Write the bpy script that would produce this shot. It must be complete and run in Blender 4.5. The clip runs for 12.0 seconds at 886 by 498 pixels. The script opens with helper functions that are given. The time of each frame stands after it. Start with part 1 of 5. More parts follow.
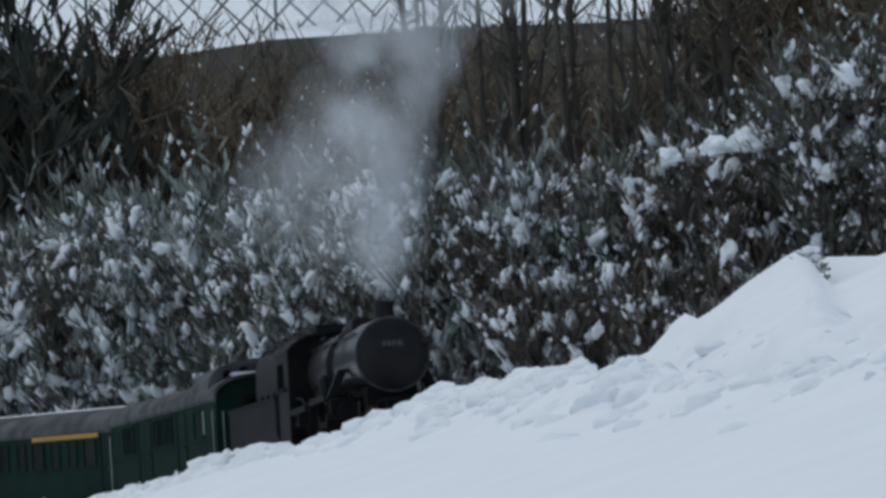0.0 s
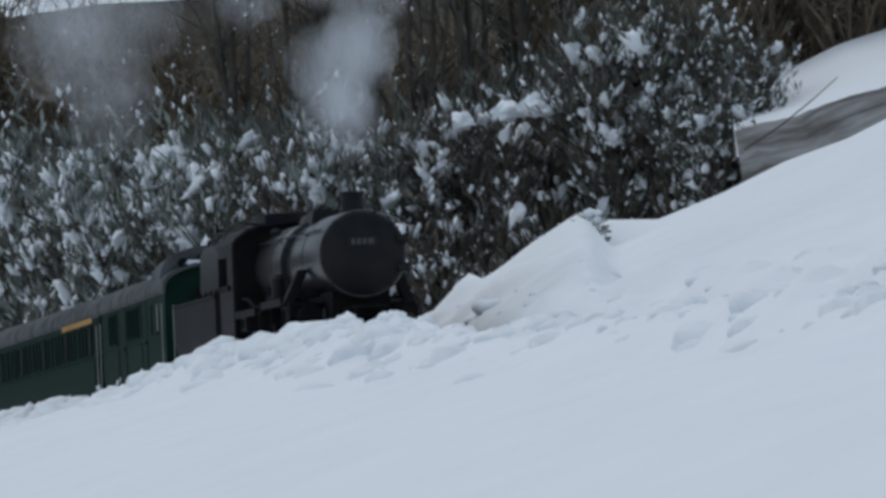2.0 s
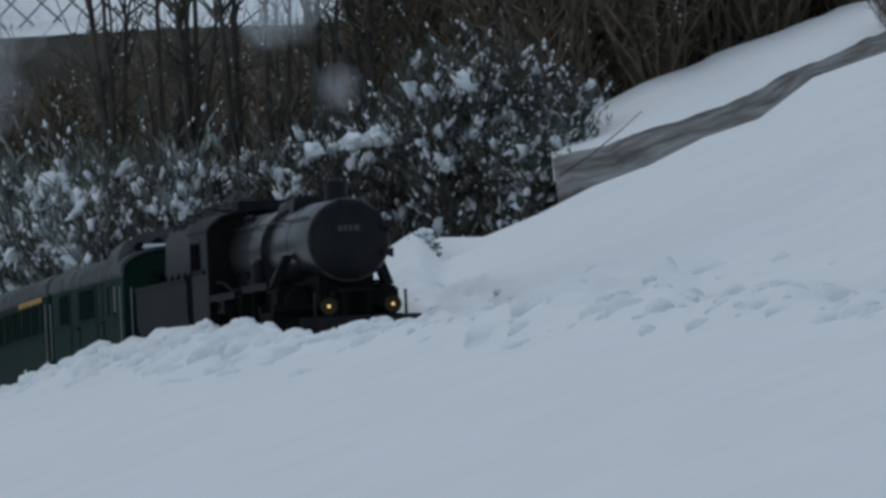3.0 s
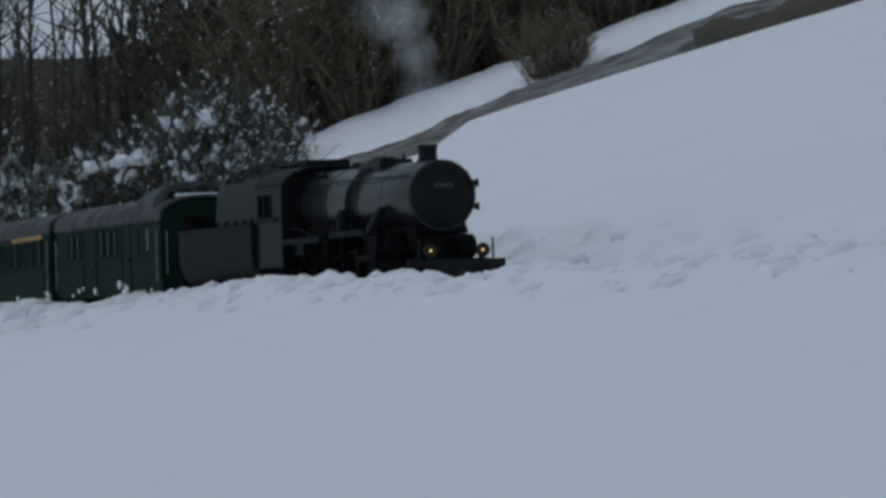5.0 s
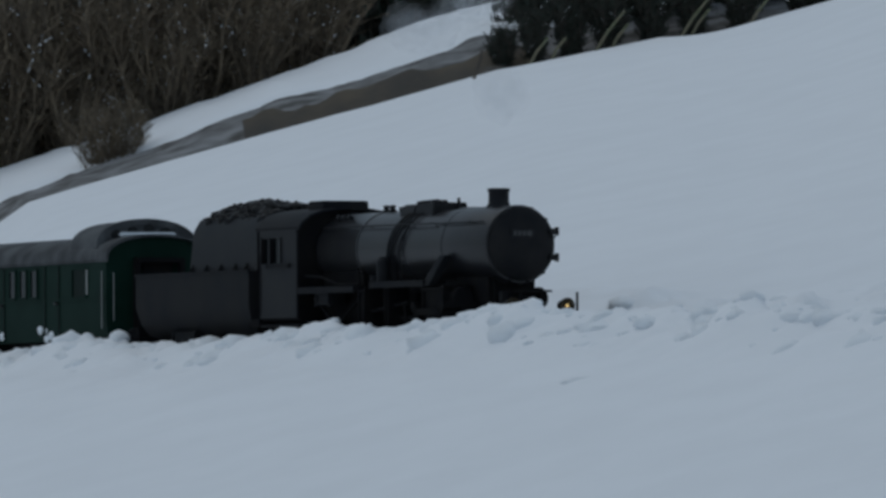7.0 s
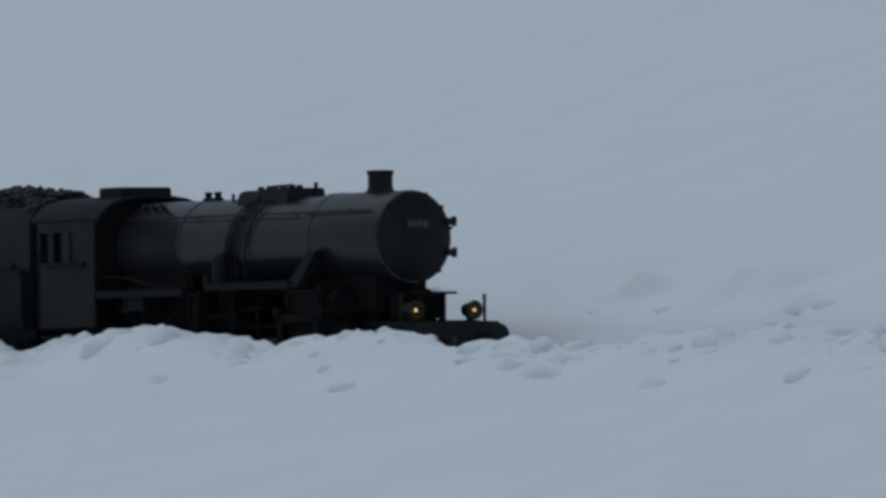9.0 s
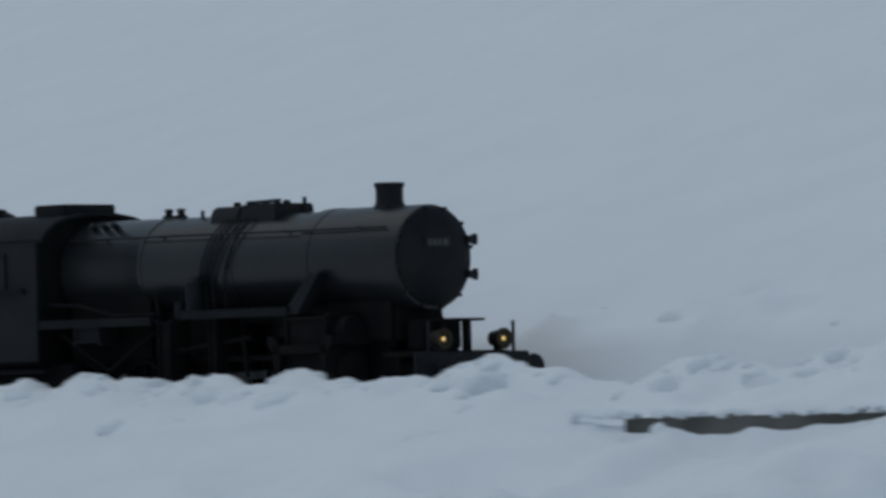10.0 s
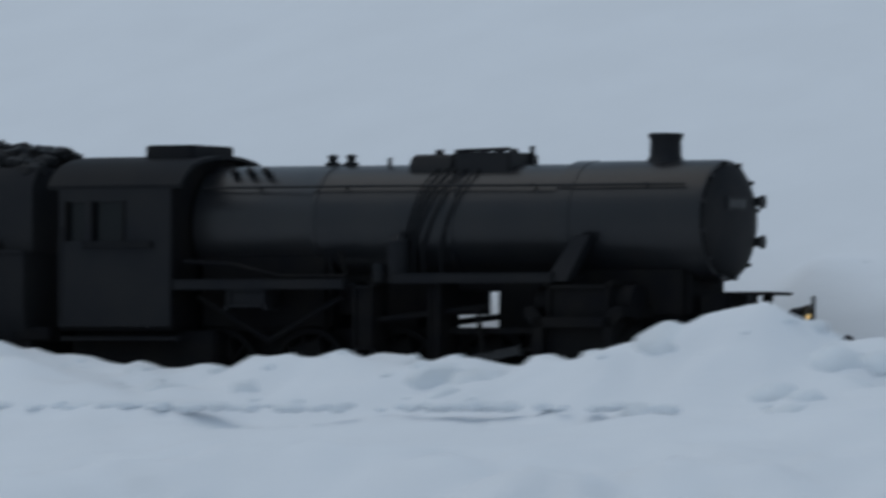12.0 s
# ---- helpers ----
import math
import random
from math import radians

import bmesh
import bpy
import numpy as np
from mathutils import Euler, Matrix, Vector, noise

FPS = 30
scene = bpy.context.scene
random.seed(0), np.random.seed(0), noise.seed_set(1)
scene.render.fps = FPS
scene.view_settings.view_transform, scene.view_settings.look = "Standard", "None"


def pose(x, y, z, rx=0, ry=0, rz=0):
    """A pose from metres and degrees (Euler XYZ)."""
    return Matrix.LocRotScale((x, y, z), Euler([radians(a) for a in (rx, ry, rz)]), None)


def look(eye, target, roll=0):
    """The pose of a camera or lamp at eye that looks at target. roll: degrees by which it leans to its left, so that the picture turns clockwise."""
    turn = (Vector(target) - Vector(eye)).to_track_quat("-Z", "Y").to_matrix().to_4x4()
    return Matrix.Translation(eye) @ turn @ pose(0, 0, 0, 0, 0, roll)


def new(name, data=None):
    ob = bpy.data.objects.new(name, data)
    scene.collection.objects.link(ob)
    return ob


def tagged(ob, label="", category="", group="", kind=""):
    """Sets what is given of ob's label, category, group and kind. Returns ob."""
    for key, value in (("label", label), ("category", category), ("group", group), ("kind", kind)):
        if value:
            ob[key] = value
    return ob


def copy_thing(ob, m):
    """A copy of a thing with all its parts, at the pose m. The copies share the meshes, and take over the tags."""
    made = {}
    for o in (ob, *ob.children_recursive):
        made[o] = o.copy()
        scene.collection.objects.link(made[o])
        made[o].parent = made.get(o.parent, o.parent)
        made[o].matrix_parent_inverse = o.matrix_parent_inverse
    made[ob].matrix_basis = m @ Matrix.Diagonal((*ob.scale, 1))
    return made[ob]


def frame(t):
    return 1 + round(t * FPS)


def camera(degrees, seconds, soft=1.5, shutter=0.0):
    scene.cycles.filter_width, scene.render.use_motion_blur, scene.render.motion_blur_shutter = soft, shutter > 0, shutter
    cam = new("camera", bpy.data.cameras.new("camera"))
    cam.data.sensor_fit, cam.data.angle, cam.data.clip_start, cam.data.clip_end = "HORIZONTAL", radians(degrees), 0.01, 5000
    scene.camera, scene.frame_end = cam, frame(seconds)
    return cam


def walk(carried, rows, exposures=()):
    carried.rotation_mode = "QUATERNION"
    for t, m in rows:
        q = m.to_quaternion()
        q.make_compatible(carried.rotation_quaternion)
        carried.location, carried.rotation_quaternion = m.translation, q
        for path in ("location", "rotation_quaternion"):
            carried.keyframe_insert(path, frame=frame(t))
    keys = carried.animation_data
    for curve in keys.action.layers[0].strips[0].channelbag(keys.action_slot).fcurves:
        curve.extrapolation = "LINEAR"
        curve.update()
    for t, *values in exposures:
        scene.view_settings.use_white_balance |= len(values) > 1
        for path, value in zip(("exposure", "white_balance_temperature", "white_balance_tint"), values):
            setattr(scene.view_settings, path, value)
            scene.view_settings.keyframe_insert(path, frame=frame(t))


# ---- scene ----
# A 1:32 garden railway in snow. Lengths below are prototype metres; K brings them to the model's true size.
K = 1 / 32
LIFT = 38.4


def world(x, y, z):
    return Vector((x * K, y * K, (z + LIFT) * K))


def see(eye, target, roll):
    return look(world(*eye), world(*target), roll)


cam = camera(2 * math.degrees(math.atan(784 / 14700)), 12.0, soft=3.2, shutter=0.2)
walk(cam, [
    (0, see((0.02, 129.04, 1.77), (-0.24, 429.00, 6.30), -2.82)),
    (0.5, see((0.13, 127.84, 1.60), (-0.06, 427.81, 5.62), -2.48)),
    (1, see((0.74, 126.65, 1.55), (1.70, 426.62, 5.28), -2.30)),
    (1.5, see((1.52, 125.39, 1.92), (4.18, 425.34, 6.45), -2.48)),
    (2, see((2.12, 124.23, 1.38), (6.09, 424.19, 4.63), -2.24)),
    (2.5, see((2.65, 113.43, 1.14), (8.56, 413.36, 4.09), -2.32)),
    (3, see((2.88, 97.10, 1.14), (10.70, 396.98, 4.62), -2.52)),
    (3.2, see((2.83, 91.16, 1.13), (11.23, 391.02, 4.79), -1.85)),
    (4.8, see((1.53, 29.37, 0.27), (16.92, 328.96, 3.22), -1.06)),
    (5, see((1.40, 25.12, 0.25), (18.02, 324.65, 3.40), -1.45)),
    (5.5, see((0.67, 9.69, 0.12), (21.23, 308.96, 3.72), -1.84)),
    (6, see((0.83, 10.02, 0.15), (25.64, 308.96, 4.72), -1.77)),
    (6.5, see((0.92, 9.64, 0.18), (29.48, 308.22, 5.66), -1.56)),
    (7, see((1.10, 10.27, 0.20), (33.15, 308.50, 5.89), -0.26)),
    (7.5, see((1.23, 9.27, 0.16), (40.79, 306.61, 5.26), 0.02)),
    (7.7, see((1.54, 10.31, 0.17), (45.98, 306.96, 5.12), 0.28)),
    (9.3, see((2.29, 9.39, 0.23), (73.20, 300.81, 7.22), -1.38)),
    (9.5, see((2.65, 10.34, 0.27), (77.14, 300.85, 7.81), -1.49)),
    (9.8, see((3.19, 11.30, 0.31), (84.78, 299.88, 8.15), -1.36)),
    (10, see((3.38, 10.95, 0.29), (91.79, 297.53, 7.89), -1.46)),
    (10.1, see((3.60, 11.22, 0.29), (95.38, 296.74, 7.60), -1.59)),
    (10.3, see((2.86, 8.35, 0.19), (100.02, 292.11, 6.78), -2.00)),
    (10.5, see((2.09, 5.81, 0.12), (103.68, 288.03, 6.00), -2.08)),
    (10.8, see((1.36, 3.52, 0.07), (109.47, 283.31, 5.35), -1.01)),
    (11, see((0.90, 2.23, 0.04), (113.40, 280.29, 5.22), -0.54)),
    (11.2, see((0.41, 0.97, 0.02), (117.28, 277.23, 5.20), 0.16)),
    (11.5, see((0.71, 1.54, 0.03), (126.17, 273.99, 5.52), -0.41)),
    (11.6, see((0.34, 0.72, 0.02), (129.93, 271.23, 5.67), -0.68)),
    (12, see((0.95, 1.67, 0.05), (149.51, 262.20, 7.49), 0.07)),
], exposures=[(0, 0.06, 6830, 9), (0.5, 0.24, 6860, 10), (1.0, 0.16, 6830, 10), (1.5, 0.11, 6810, 9), (2.1, -0.06, 6810, 9), (2.5, -0.32, 6590, 8), (3.2, -0.46, 6560, 6), (4.8, -0.62, 6560, 6), (5.5, -0.64, 6560, 6), (7.5, -0.6, 6560, 6), (9.3, -0.64, 6540, 6), (10.5, -0.56, 6540, 6), (11.0, -0.56, 6540, 6), (11.5, -0.42, 6540, 7), (12, -0.34, 6540, 7)])

# ---- sky and sun: a flat overcast winter afternoon ----
sky_world = bpy.data.worlds.new("overcast_sky")
scene.world = sky_world
sky_world.use_nodes = True
wn, wl = sky_world.node_tree.nodes, sky_world.node_tree.links
sky = wn.new("ShaderNodeTexSky")
sky.sky_type, sky.sun_disc = "NISHITA", False
sky.sun_elevation, sky.sun_rotation = radians(69), radians(-56)
sky.air_density, sky.dust_density, sky.ozone_density = 1.4, 4.0, 1.0
veil = wn.new("ShaderNodeMix")
veil.data_type = "RGBA"
veil.inputs[0].default_value = 0.75
veil.inputs[7].default_value = (3.95, 5.1, 6.55, 1)
wl.new(sky.outputs[0], veil.inputs[6])
wl.new(veil.outputs[2], wn["Background"].inputs[0])
wn["Background"].inputs[1].default_value = 0.10
sun = new("sun", bpy.data.lights.new("sun", "SUN"))
sun.data.energy, sun.data.angle, sun.data.color = 0.42, radians(70), (1.0, 0.98, 0.95)
sun.matrix_world = look((0, 0, 0), (0.30, -0.20, -0.93))


# ---- materials ----
def material(name, colour, rough=0.6, metal=0.0, scale=40.0, vary=0.25, bump=0.2, bump_scale=200.0, second=None, island=0.0, spec=0.5, emit=0.0, stretch=(1, 1, 1)):
    m = bpy.data.materials.new(name)
    m.use_nodes = True
    nodes, links = m.node_tree.nodes, m.node_tree.links
    b = nodes["Principled BSDF"]
    b.inputs["Roughness"].default_value, b.inputs["Metallic"].default_value = rough, metal
    b.inputs["Specular IOR Level"].default_value = spec
    coord, mapping = nodes.new("ShaderNodeTexCoord"), nodes.new("ShaderNodeMapping")
    mapping.inputs["Scale"].default_value = stretch
    links.new(coord.outputs["Object"], mapping.inputs[0])
    coarse, fine = nodes.new("ShaderNodeTexNoise"), nodes.new("ShaderNodeTexNoise")
    coarse.inputs["Scale"].default_value, coarse.inputs["Detail"].default_value = scale, 5
    fine.inputs["Scale"].default_value, fine.inputs["Detail"].default_value = bump_scale, 4
    for n in (coarse, fine):
        links.new(mapping.outputs[0], n.inputs["Vector"])
    second = second or tuple(c * (1 - vary) for c in colour)
    ramp = nodes.new("ShaderNodeValToRGB")
    ramp.color_ramp.elements[0].position, ramp.color_ramp.elements[1].position = 0.36, 0.64
    ramp.color_ramp.elements[0].color = (*second, 1)
    ramp.color_ramp.elements[1].color = (*colour, 1)
    links.new(coarse.outputs["Fac"], ramp.inputs[0])
    out = ramp.outputs[0]
    if island:
        geo, hue = nodes.new("ShaderNodeNewGeometry"), nodes.new("ShaderNodeHueSaturation")
        span = nodes.new("ShaderNodeMapRange")
        span.inputs[3].default_value, span.inputs[4].default_value = 1 - island, 1 + island
        links.new(geo.outputs["Random Per Island"], span.inputs[0])
        links.new(span.outputs[0], hue.inputs["Value"])
        links.new(out, hue.inputs["Color"])
        out = hue.outputs[0]
    links.new(out, b.inputs["Base Color"])
    if bump:
        bm_node = nodes.new("ShaderNodeBump")
        bm_node.inputs["Strength"].default_value, bm_node.inputs["Distance"].default_value = bump, 0.002
        links.new(fine.outputs["Fac"], bm_node.inputs["Height"])
        links.new(bm_node.outputs[0], b.inputs["Normal"])
    if emit:
        b.inputs["Emission Color"].default_value = (*colour, 1)
        b.inputs["Emission Strength"].default_value = emit
    return m


SNOW = material("snow", (0.86, 0.88, 0.91), 0.8, scale=14, vary=0.03, bump=0.10, bump_scale=420, spec=0.25)
SNOW_LOOSE = material("loose_snow", (0.84, 0.87, 0.90), 0.8, scale=60, vary=0.08, bump=0.3, bump_scale=300, spec=0.2)
BLACK = material("weathered_black_paint", (0.017, 0.0178, 0.0205), 0.42, scale=25, bump=0.08, bump_scale=500, second=(0.025, 0.0245, 0.0250), spec=0.07)
SMOKEBOX = material("matt_black_smokebox", (0.015, 0.0158, 0.0185), 0.30, scale=30, bump=0.06, bump_scale=500, second=(0.021, 0.0205, 0.0215), spec=0.32)
DOOR_BLACK = material("dull_soot_black", (0.012, 0.0125, 0.0145), 0.6, scale=30, bump=0.1, bump_scale=500, second=(0.023, 0.022, 0.022), spec=0.08)
UNDER = material("sooty_black_steel", (0.010, 0.010, 0.0115), 0.7, scale=60, bump=0.15, second=(0.015, 0.014, 0.0135), spec=0.04)
STEEL = material("oily_grey_steel", (0.06, 0.06, 0.062), 0.4, 0.6, scale=80, vary=0.4)
GREY = material("dark_grey_paint", (0.017, 0.0178, 0.0205), 0.55, scale=30, bump=0.05, second=(0.024, 0.0235, 0.0240), spec=0.04)
COAL = material("coal", (0.015, 0.015, 0.016), 0.5, scale=200, vary=0.5, bump=0.5, island=0.5, spec=0.12)
BRASS = material("brass_lamp_rim", (0.045, 0.035, 0.02), 0.35, 0.8, scale=80)
GLOW = material("lit_lamp_glass", (1.0, 0.66, 0.24), 0.3, emit=1.0, bump=0)
PALE = material("pale_worn_lettering", (0.055, 0.055, 0.055), 0.6, bump=0)
GREEN = material("bottle_green_paint", (0.006, 0.021, 0.015), 0.5, scale=30, bump=0.04, second=(0.009, 0.027, 0.02), spec=0.03)
GREEN_DARK = material("dark_green_recess", (0.004, 0.012, 0.009), 0.5, scale=30, spec=0.05)
GLASS_DARK = material("dark_window_glass", (0.01, 0.012, 0.013), 0.2, bump=0, spec=0.2)
ROOF = material("grey_roof_felt", (0.05, 0.052, 0.055), 0.7, scale=40, second=(0.10, 0.105, 0.11), bump=0.2, spec=0.1)
ORANGE = material("orange_yellow_stripe", (0.45, 0.23, 0.03), 0.5, bump=0)
WHITE = material("white_handrail_paint", (0.36, 0.36, 0.35), 0.5, bump=0)
ASPHALT = material("slushy_asphalt", (0.24, 0.243, 0.25), 0.75, scale=55, second=(0.05, 0.048, 0.045), bump=0.4, bump_scale=250, stretch=(0.3, 1, 1))
EARTH = material("bare_brown_earth", (0.10, 0.08, 0.055), 0.9, scale=12, second=(0.05, 0.045, 0.04), bump=0.6, bump_scale=120)
STONE = material("grey_concrete_edging", (0.13, 0.125, 0.115), 0.85, scale=30, second=(0.065, 0.062, 0.055), bump=0.6, bump_scale=180)
BARK = material("grey_brown_bark", (0.095, 0.078, 0.062), 0.85, scale=60, second=(0.04, 0.034, 0.029), bump=0.5, stretch=(1, 1, 0.3))
TWIG_BROWN = material("brown_twig_bark", (0.22, 0.172, 0.12), 0.85, scale=60, second=(0.09, 0.073, 0.056), bump=0.4, stretch=(1, 1, 0.3), spec=0.2)
LEAF = material("dull_evergreen_leaf", (0.14, 0.16, 0.135), 0.55, scale=50, second=(0.075, 0.065, 0.05), island=0.55, bump=0)
LEAF_GREY = material("grey_green_leaf", (0.33, 0.36, 0.335), 0.6, scale=50, second=(0.12, 0.14, 0.125), island=0.5, bump=0)
LEAF_BROWN = material("withered_brown_leaf", (0.24, 0.185, 0.115), 0.7, scale=50, second=(0.11, 0.09, 0.06), island=0.6, bump=0)
LEAF_DULL = material("dull_brown_leaf", (0.125, 0.105, 0.085), 0.7, scale=50, second=(0.06, 0.056, 0.048), island=0.6, bump=0)
CONIFER = material("dark_conifer_needles", (0.018, 0.03, 0.02), 0.7, scale=50, second=(0.028, 0.026, 0.018), island=0.5, bump=0)
GRASS = material("dry_green_grass", (0.10, 0.11, 0.06), 0.7, scale=80, second=(0.14, 0.12, 0.08), island=0.4, bump=0)
WIRE = material("galvanised_wire", (0.20, 0.21, 0.22), 0.5, 0.5, bump=0)
HILL = material("far_dark_slope", (0.05, 0.046, 0.04), 0.9, scale=16, second=(0.02, 0.022, 0.022), bump=0.5, bump_scale=60)

STEAM = bpy.data.materials.new("thin_steam")
STEAM.use_nodes = True
sn, sl = STEAM.node_tree.nodes, STEAM.node_tree.links
sn.remove(sn["Principled BSDF"])
s_mix, s_clear, s_white = sn.new("ShaderNodeMixShader"), sn.new("ShaderNodeBsdfTransparent"), sn.new("ShaderNodeBsdfTranslucent")
s_diff, s_add = sn.new("ShaderNodeBsdfDiffuse"), sn.new("ShaderNodeMixShader")
s_white.inputs[0].default_value = s_diff.inputs[0].default_value = (0.8, 0.82, 0.85, 1)
s_coord, s_noise, s_ramp = sn.new("ShaderNodeTexCoord"), sn.new("ShaderNodeTexNoise"), sn.new("ShaderNodeMapRange")
s_noise.inputs["Scale"].default_value, s_noise.inputs["Detail"].default_value = 45, 4
s_ramp.inputs[1].default_value, s_ramp.inputs[2].default_value = 0.35, 0.72
s_ramp.inputs[3].default_value, s_ramp.inputs[4].default_value = 0.008, 0.05
sl.new(s_coord.outputs["Object"], s_noise.inputs["Vector"])
sl.new(s_noise.outputs["Fac"], s_ramp.inputs[0])
sl.new(s_ramp.outputs[0], s_mix.inputs[0])
sl.new(s_white.outputs[0], s_add.inputs[1])
sl.new(s_diff.outputs[0], s_add.inputs[2])
sl.new(s_clear.outputs[0], s_mix.inputs[1])
sl.new(s_add.outputs[0], s_mix.inputs[2])
sl.new(s_mix.outputs[0], sn["Material Output"].inputs[0])


# ---- mesh tools ----
def mesh_of(bm, mat, name, smooth=True):
    data = bpy.data.meshes.new(name)
    bmesh.ops.transform(bm, matrix=Matrix.Scale(K, 4), verts=bm.verts)
    bm.to_mesh(data)
    bm.free()
    data.materials.append(mat)
    if smooth:
        data.shade_smooth()
        data.set_sharp_from_angle(angle=radians(38))
    return data


def part(name, bm, mat, parent=None, label="", smooth=True):
    ob = new(name, mesh_of(bm, mat, name, smooth))
    if parent:
        ob.parent = parent
    return tagged(ob, label)


def box(bm, x0, x1, y0, y1, z0, z1, bevel=0.0):
    made = bmesh.ops.create_cube(bm, size=1)["verts"]
    for v in made:
        v.co = Vector((x0 + (v.co.x + 0.5) * (x1 - x0), y0 + (v.co.y + 0.5) * (y1 - y0), z0 + (v.co.z + 0.5) * (z1 - z0)))
    if bevel:
        edges = list({e for v in made for e in v.link_edges})
        bmesh.ops.bevel(bm, geom=edges, offset=bevel, segments=2, affect="EDGES", clamp_overlap=True)
    return bm


def rod(bm, a, b, r, r2=None, sides=12):
    a, b = Vector(a), Vector(b)
    turn = (b - a).to_track_quat("Z", "Y").to_matrix().to_4x4()
    bmesh.ops.create_cone(bm, cap_ends=True, segments=sides, radius1=r, radius2=r if r2 is None else r2, depth=(b - a).length,
                          matrix=Matrix.Translation((a + b) / 2) @ turn)
    return bm


def lathe(bm, profile, axis_z=None, sides=40, origin=(0, 0, 0), along="x"):
    """Turns (distance along, radius) pairs round an axis."""
    rings = []
    for d, r in profile:
        ring = []
        for i in range(sides):
            a = 2 * math.pi * i / sides
            p = (d, r * math.cos(a), r * math.sin(a)) if along == "x" else (r * math.cos(a), r * math.sin(a), d)
            ring.append(bm.verts.new(Vector(p) + Vector(origin)))
        rings.append(ring)
    for r0, r1 in zip(rings, rings[1:]):
        for i in range(sides):
            bm.faces.new((r0[i], r0[(i + 1) % sides], r1[(i + 1) % sides], r1[i]))
    bm.faces.new(rings[0][::-1])
    bm.faces.new(rings[-1])
    bmesh.ops.recalc_face_normals(bm, faces=bm.faces)
    return bm


def pipe(bm, points, r, sides=8):
    for a, b in zip(points, points[1:]):
        rod(bm, a, b, r, sides=sides)
    return bm


def extrude_section(bm, section, x0, x1):
    """A closed section of (y, z) points drawn out from x0 to x1."""
    n = len(section)
    ends = [[bm.verts.new((x, y, z)) for y, z in section] for x in (x0, x1)]
    for i in range(n):
        bm.faces.new((ends[0][i], ends[0][(i + 1) % n], ends[1][(i + 1) % n], ends[1][i]))
    bm.faces.new(ends[0][::-1])
    bm.faces.new(ends[1])
    bmesh.ops.recalc_face_normals(bm, faces=bm.faces)
    return bm


def B():
    return bmesh.new()


# ---- the track's line: one knot every 20 m, and the train's way along it ----
LINE_X = [-57.56, -45.32, -33.08, -20.84, -10.81, -4.81, -1.49, 1.02, 3.75, 6.98, 10.93, 15.7, 21.35, 27.94, 35.32, 43.32, 51.97, 61.21, 70.9, 80.6, 90.3, 100.0, 109.7, 119.4, 129.1]
LINE_Y = [435.25, 419.44, 403.62, 387.8, 370.57, 351.52, 331.8, 311.97, 292.16, 272.43, 252.82, 233.4, 214.22, 195.34, 176.75, 158.42, 140.39, 122.66, 105.15, 87.67, 70.2, 52.7, 35.2, 17.7, 0.2]
LINE_Z = [-3.4, -3.2, -3.0, -2.9, -2.6, -1.62, -0.72, -0.11, 0.32, 0.61, 0.81, 0.94, 0.99, 0.99, 0.94, 0.86, 0.78, 0.68, 0.58, 0.5, 0.4, 0.3, 0.2, 0.1, 0.0]
RUN = [0.0, 7.62, 15.69, 24.18, 33.09, 42.38, 51.96, 61.74, 71.6, 81.42, 91.12, 100.67, 110.04, 119.26, 128.43, 137.66, 147.05, 156.69, 166.64, 176.94, 187.63, 198.71, 210.17, 221.95, 234.0]


def spline(values, u):
    """Catmull-Rom through evenly spaced values; u in steps."""
    v = np.asarray(values, float)
    u = np.clip(np.asarray(u, float), 0, len(v) - 1.000001)
    i = np.floor(u).astype(int)
    f = u - i
    p0, p1, p2, p3 = v[np.maximum(i - 1, 0)], v[i], v[np.minimum(i + 1, len(v) - 1)], v[np.minimum(i + 2, len(v) - 1)]
    return p1 + 0.5 * f * (p2 - p0 + f * (2 * p0 - 5 * p1 + 4 * p2 - p3 + f * (3 * (p1 - p2) + p3 - p0)))


def line(q):
    u = np.asarray(q, float) / 20 + 6
    return np.stack([spline(LINE_X, u), spline(LINE_Y, u), spline(LINE_Z, u)], -1)


def line_left(q):
    d = line(np.asarray(q) + 1) - line(np.asarray(q) - 1)
    n = np.stack([-d[..., 1], d[..., 0]], -1)
    return n / np.linalg.norm(n, axis=-1, keepdims=True)


def run(t):
    return float(spline(RUN, min(max(t, 0.0), 11.9999) * 2))


def riding(q, front, rear):
    """The pose of a vehicle whose nose is q along the line and whose pivots stand at front and rear."""
    a, b = line(q + front), line(q + rear)
    u = Vector(a - b).normalized()
    side = Vector((-u.y, u.x, 0)).normalized()
    up = u.cross(side)
    nose = Vector(a) - u * front
    m = Matrix((u, side, up)).transposed().to_4x4()
    m.translation = world(*nose)
    return m


def value_noise(x, y, seed=0):
    xi, yi = np.floor(x).astype(np.int64), np.floor(y).astype(np.int64)
    fx, fy = x - xi, y - yi
    fx, fy = fx * fx * (3 - 2 * fx), fy * fy * (3 - 2 * fy)

    def h(a, b):
        n = (a * 374761393 + b * 668265263 + seed * 982451653) & 0x7FFFFFFF
        n = ((n ^ (n >> 13)) * 1274126177) & 0x7FFFFFFF
        return ((n ^ (n >> 16)) & 0xFFFF) / 65535.0
    return (h(xi, yi) * (1 - fx) + h(xi + 1, yi) * fx) * (1 - fy) + (h(xi, yi + 1) * (1 - fx) + h(xi + 1, yi + 1) * fx) * fy


def fractal(x, y, seed=0, octaves=4):
    total = 0
    for o in range(octaves):
        total = total + (value_noise(x * 2 ** o, y * 2 ** o, seed + o) - 0.5) / 2 ** o
    return total


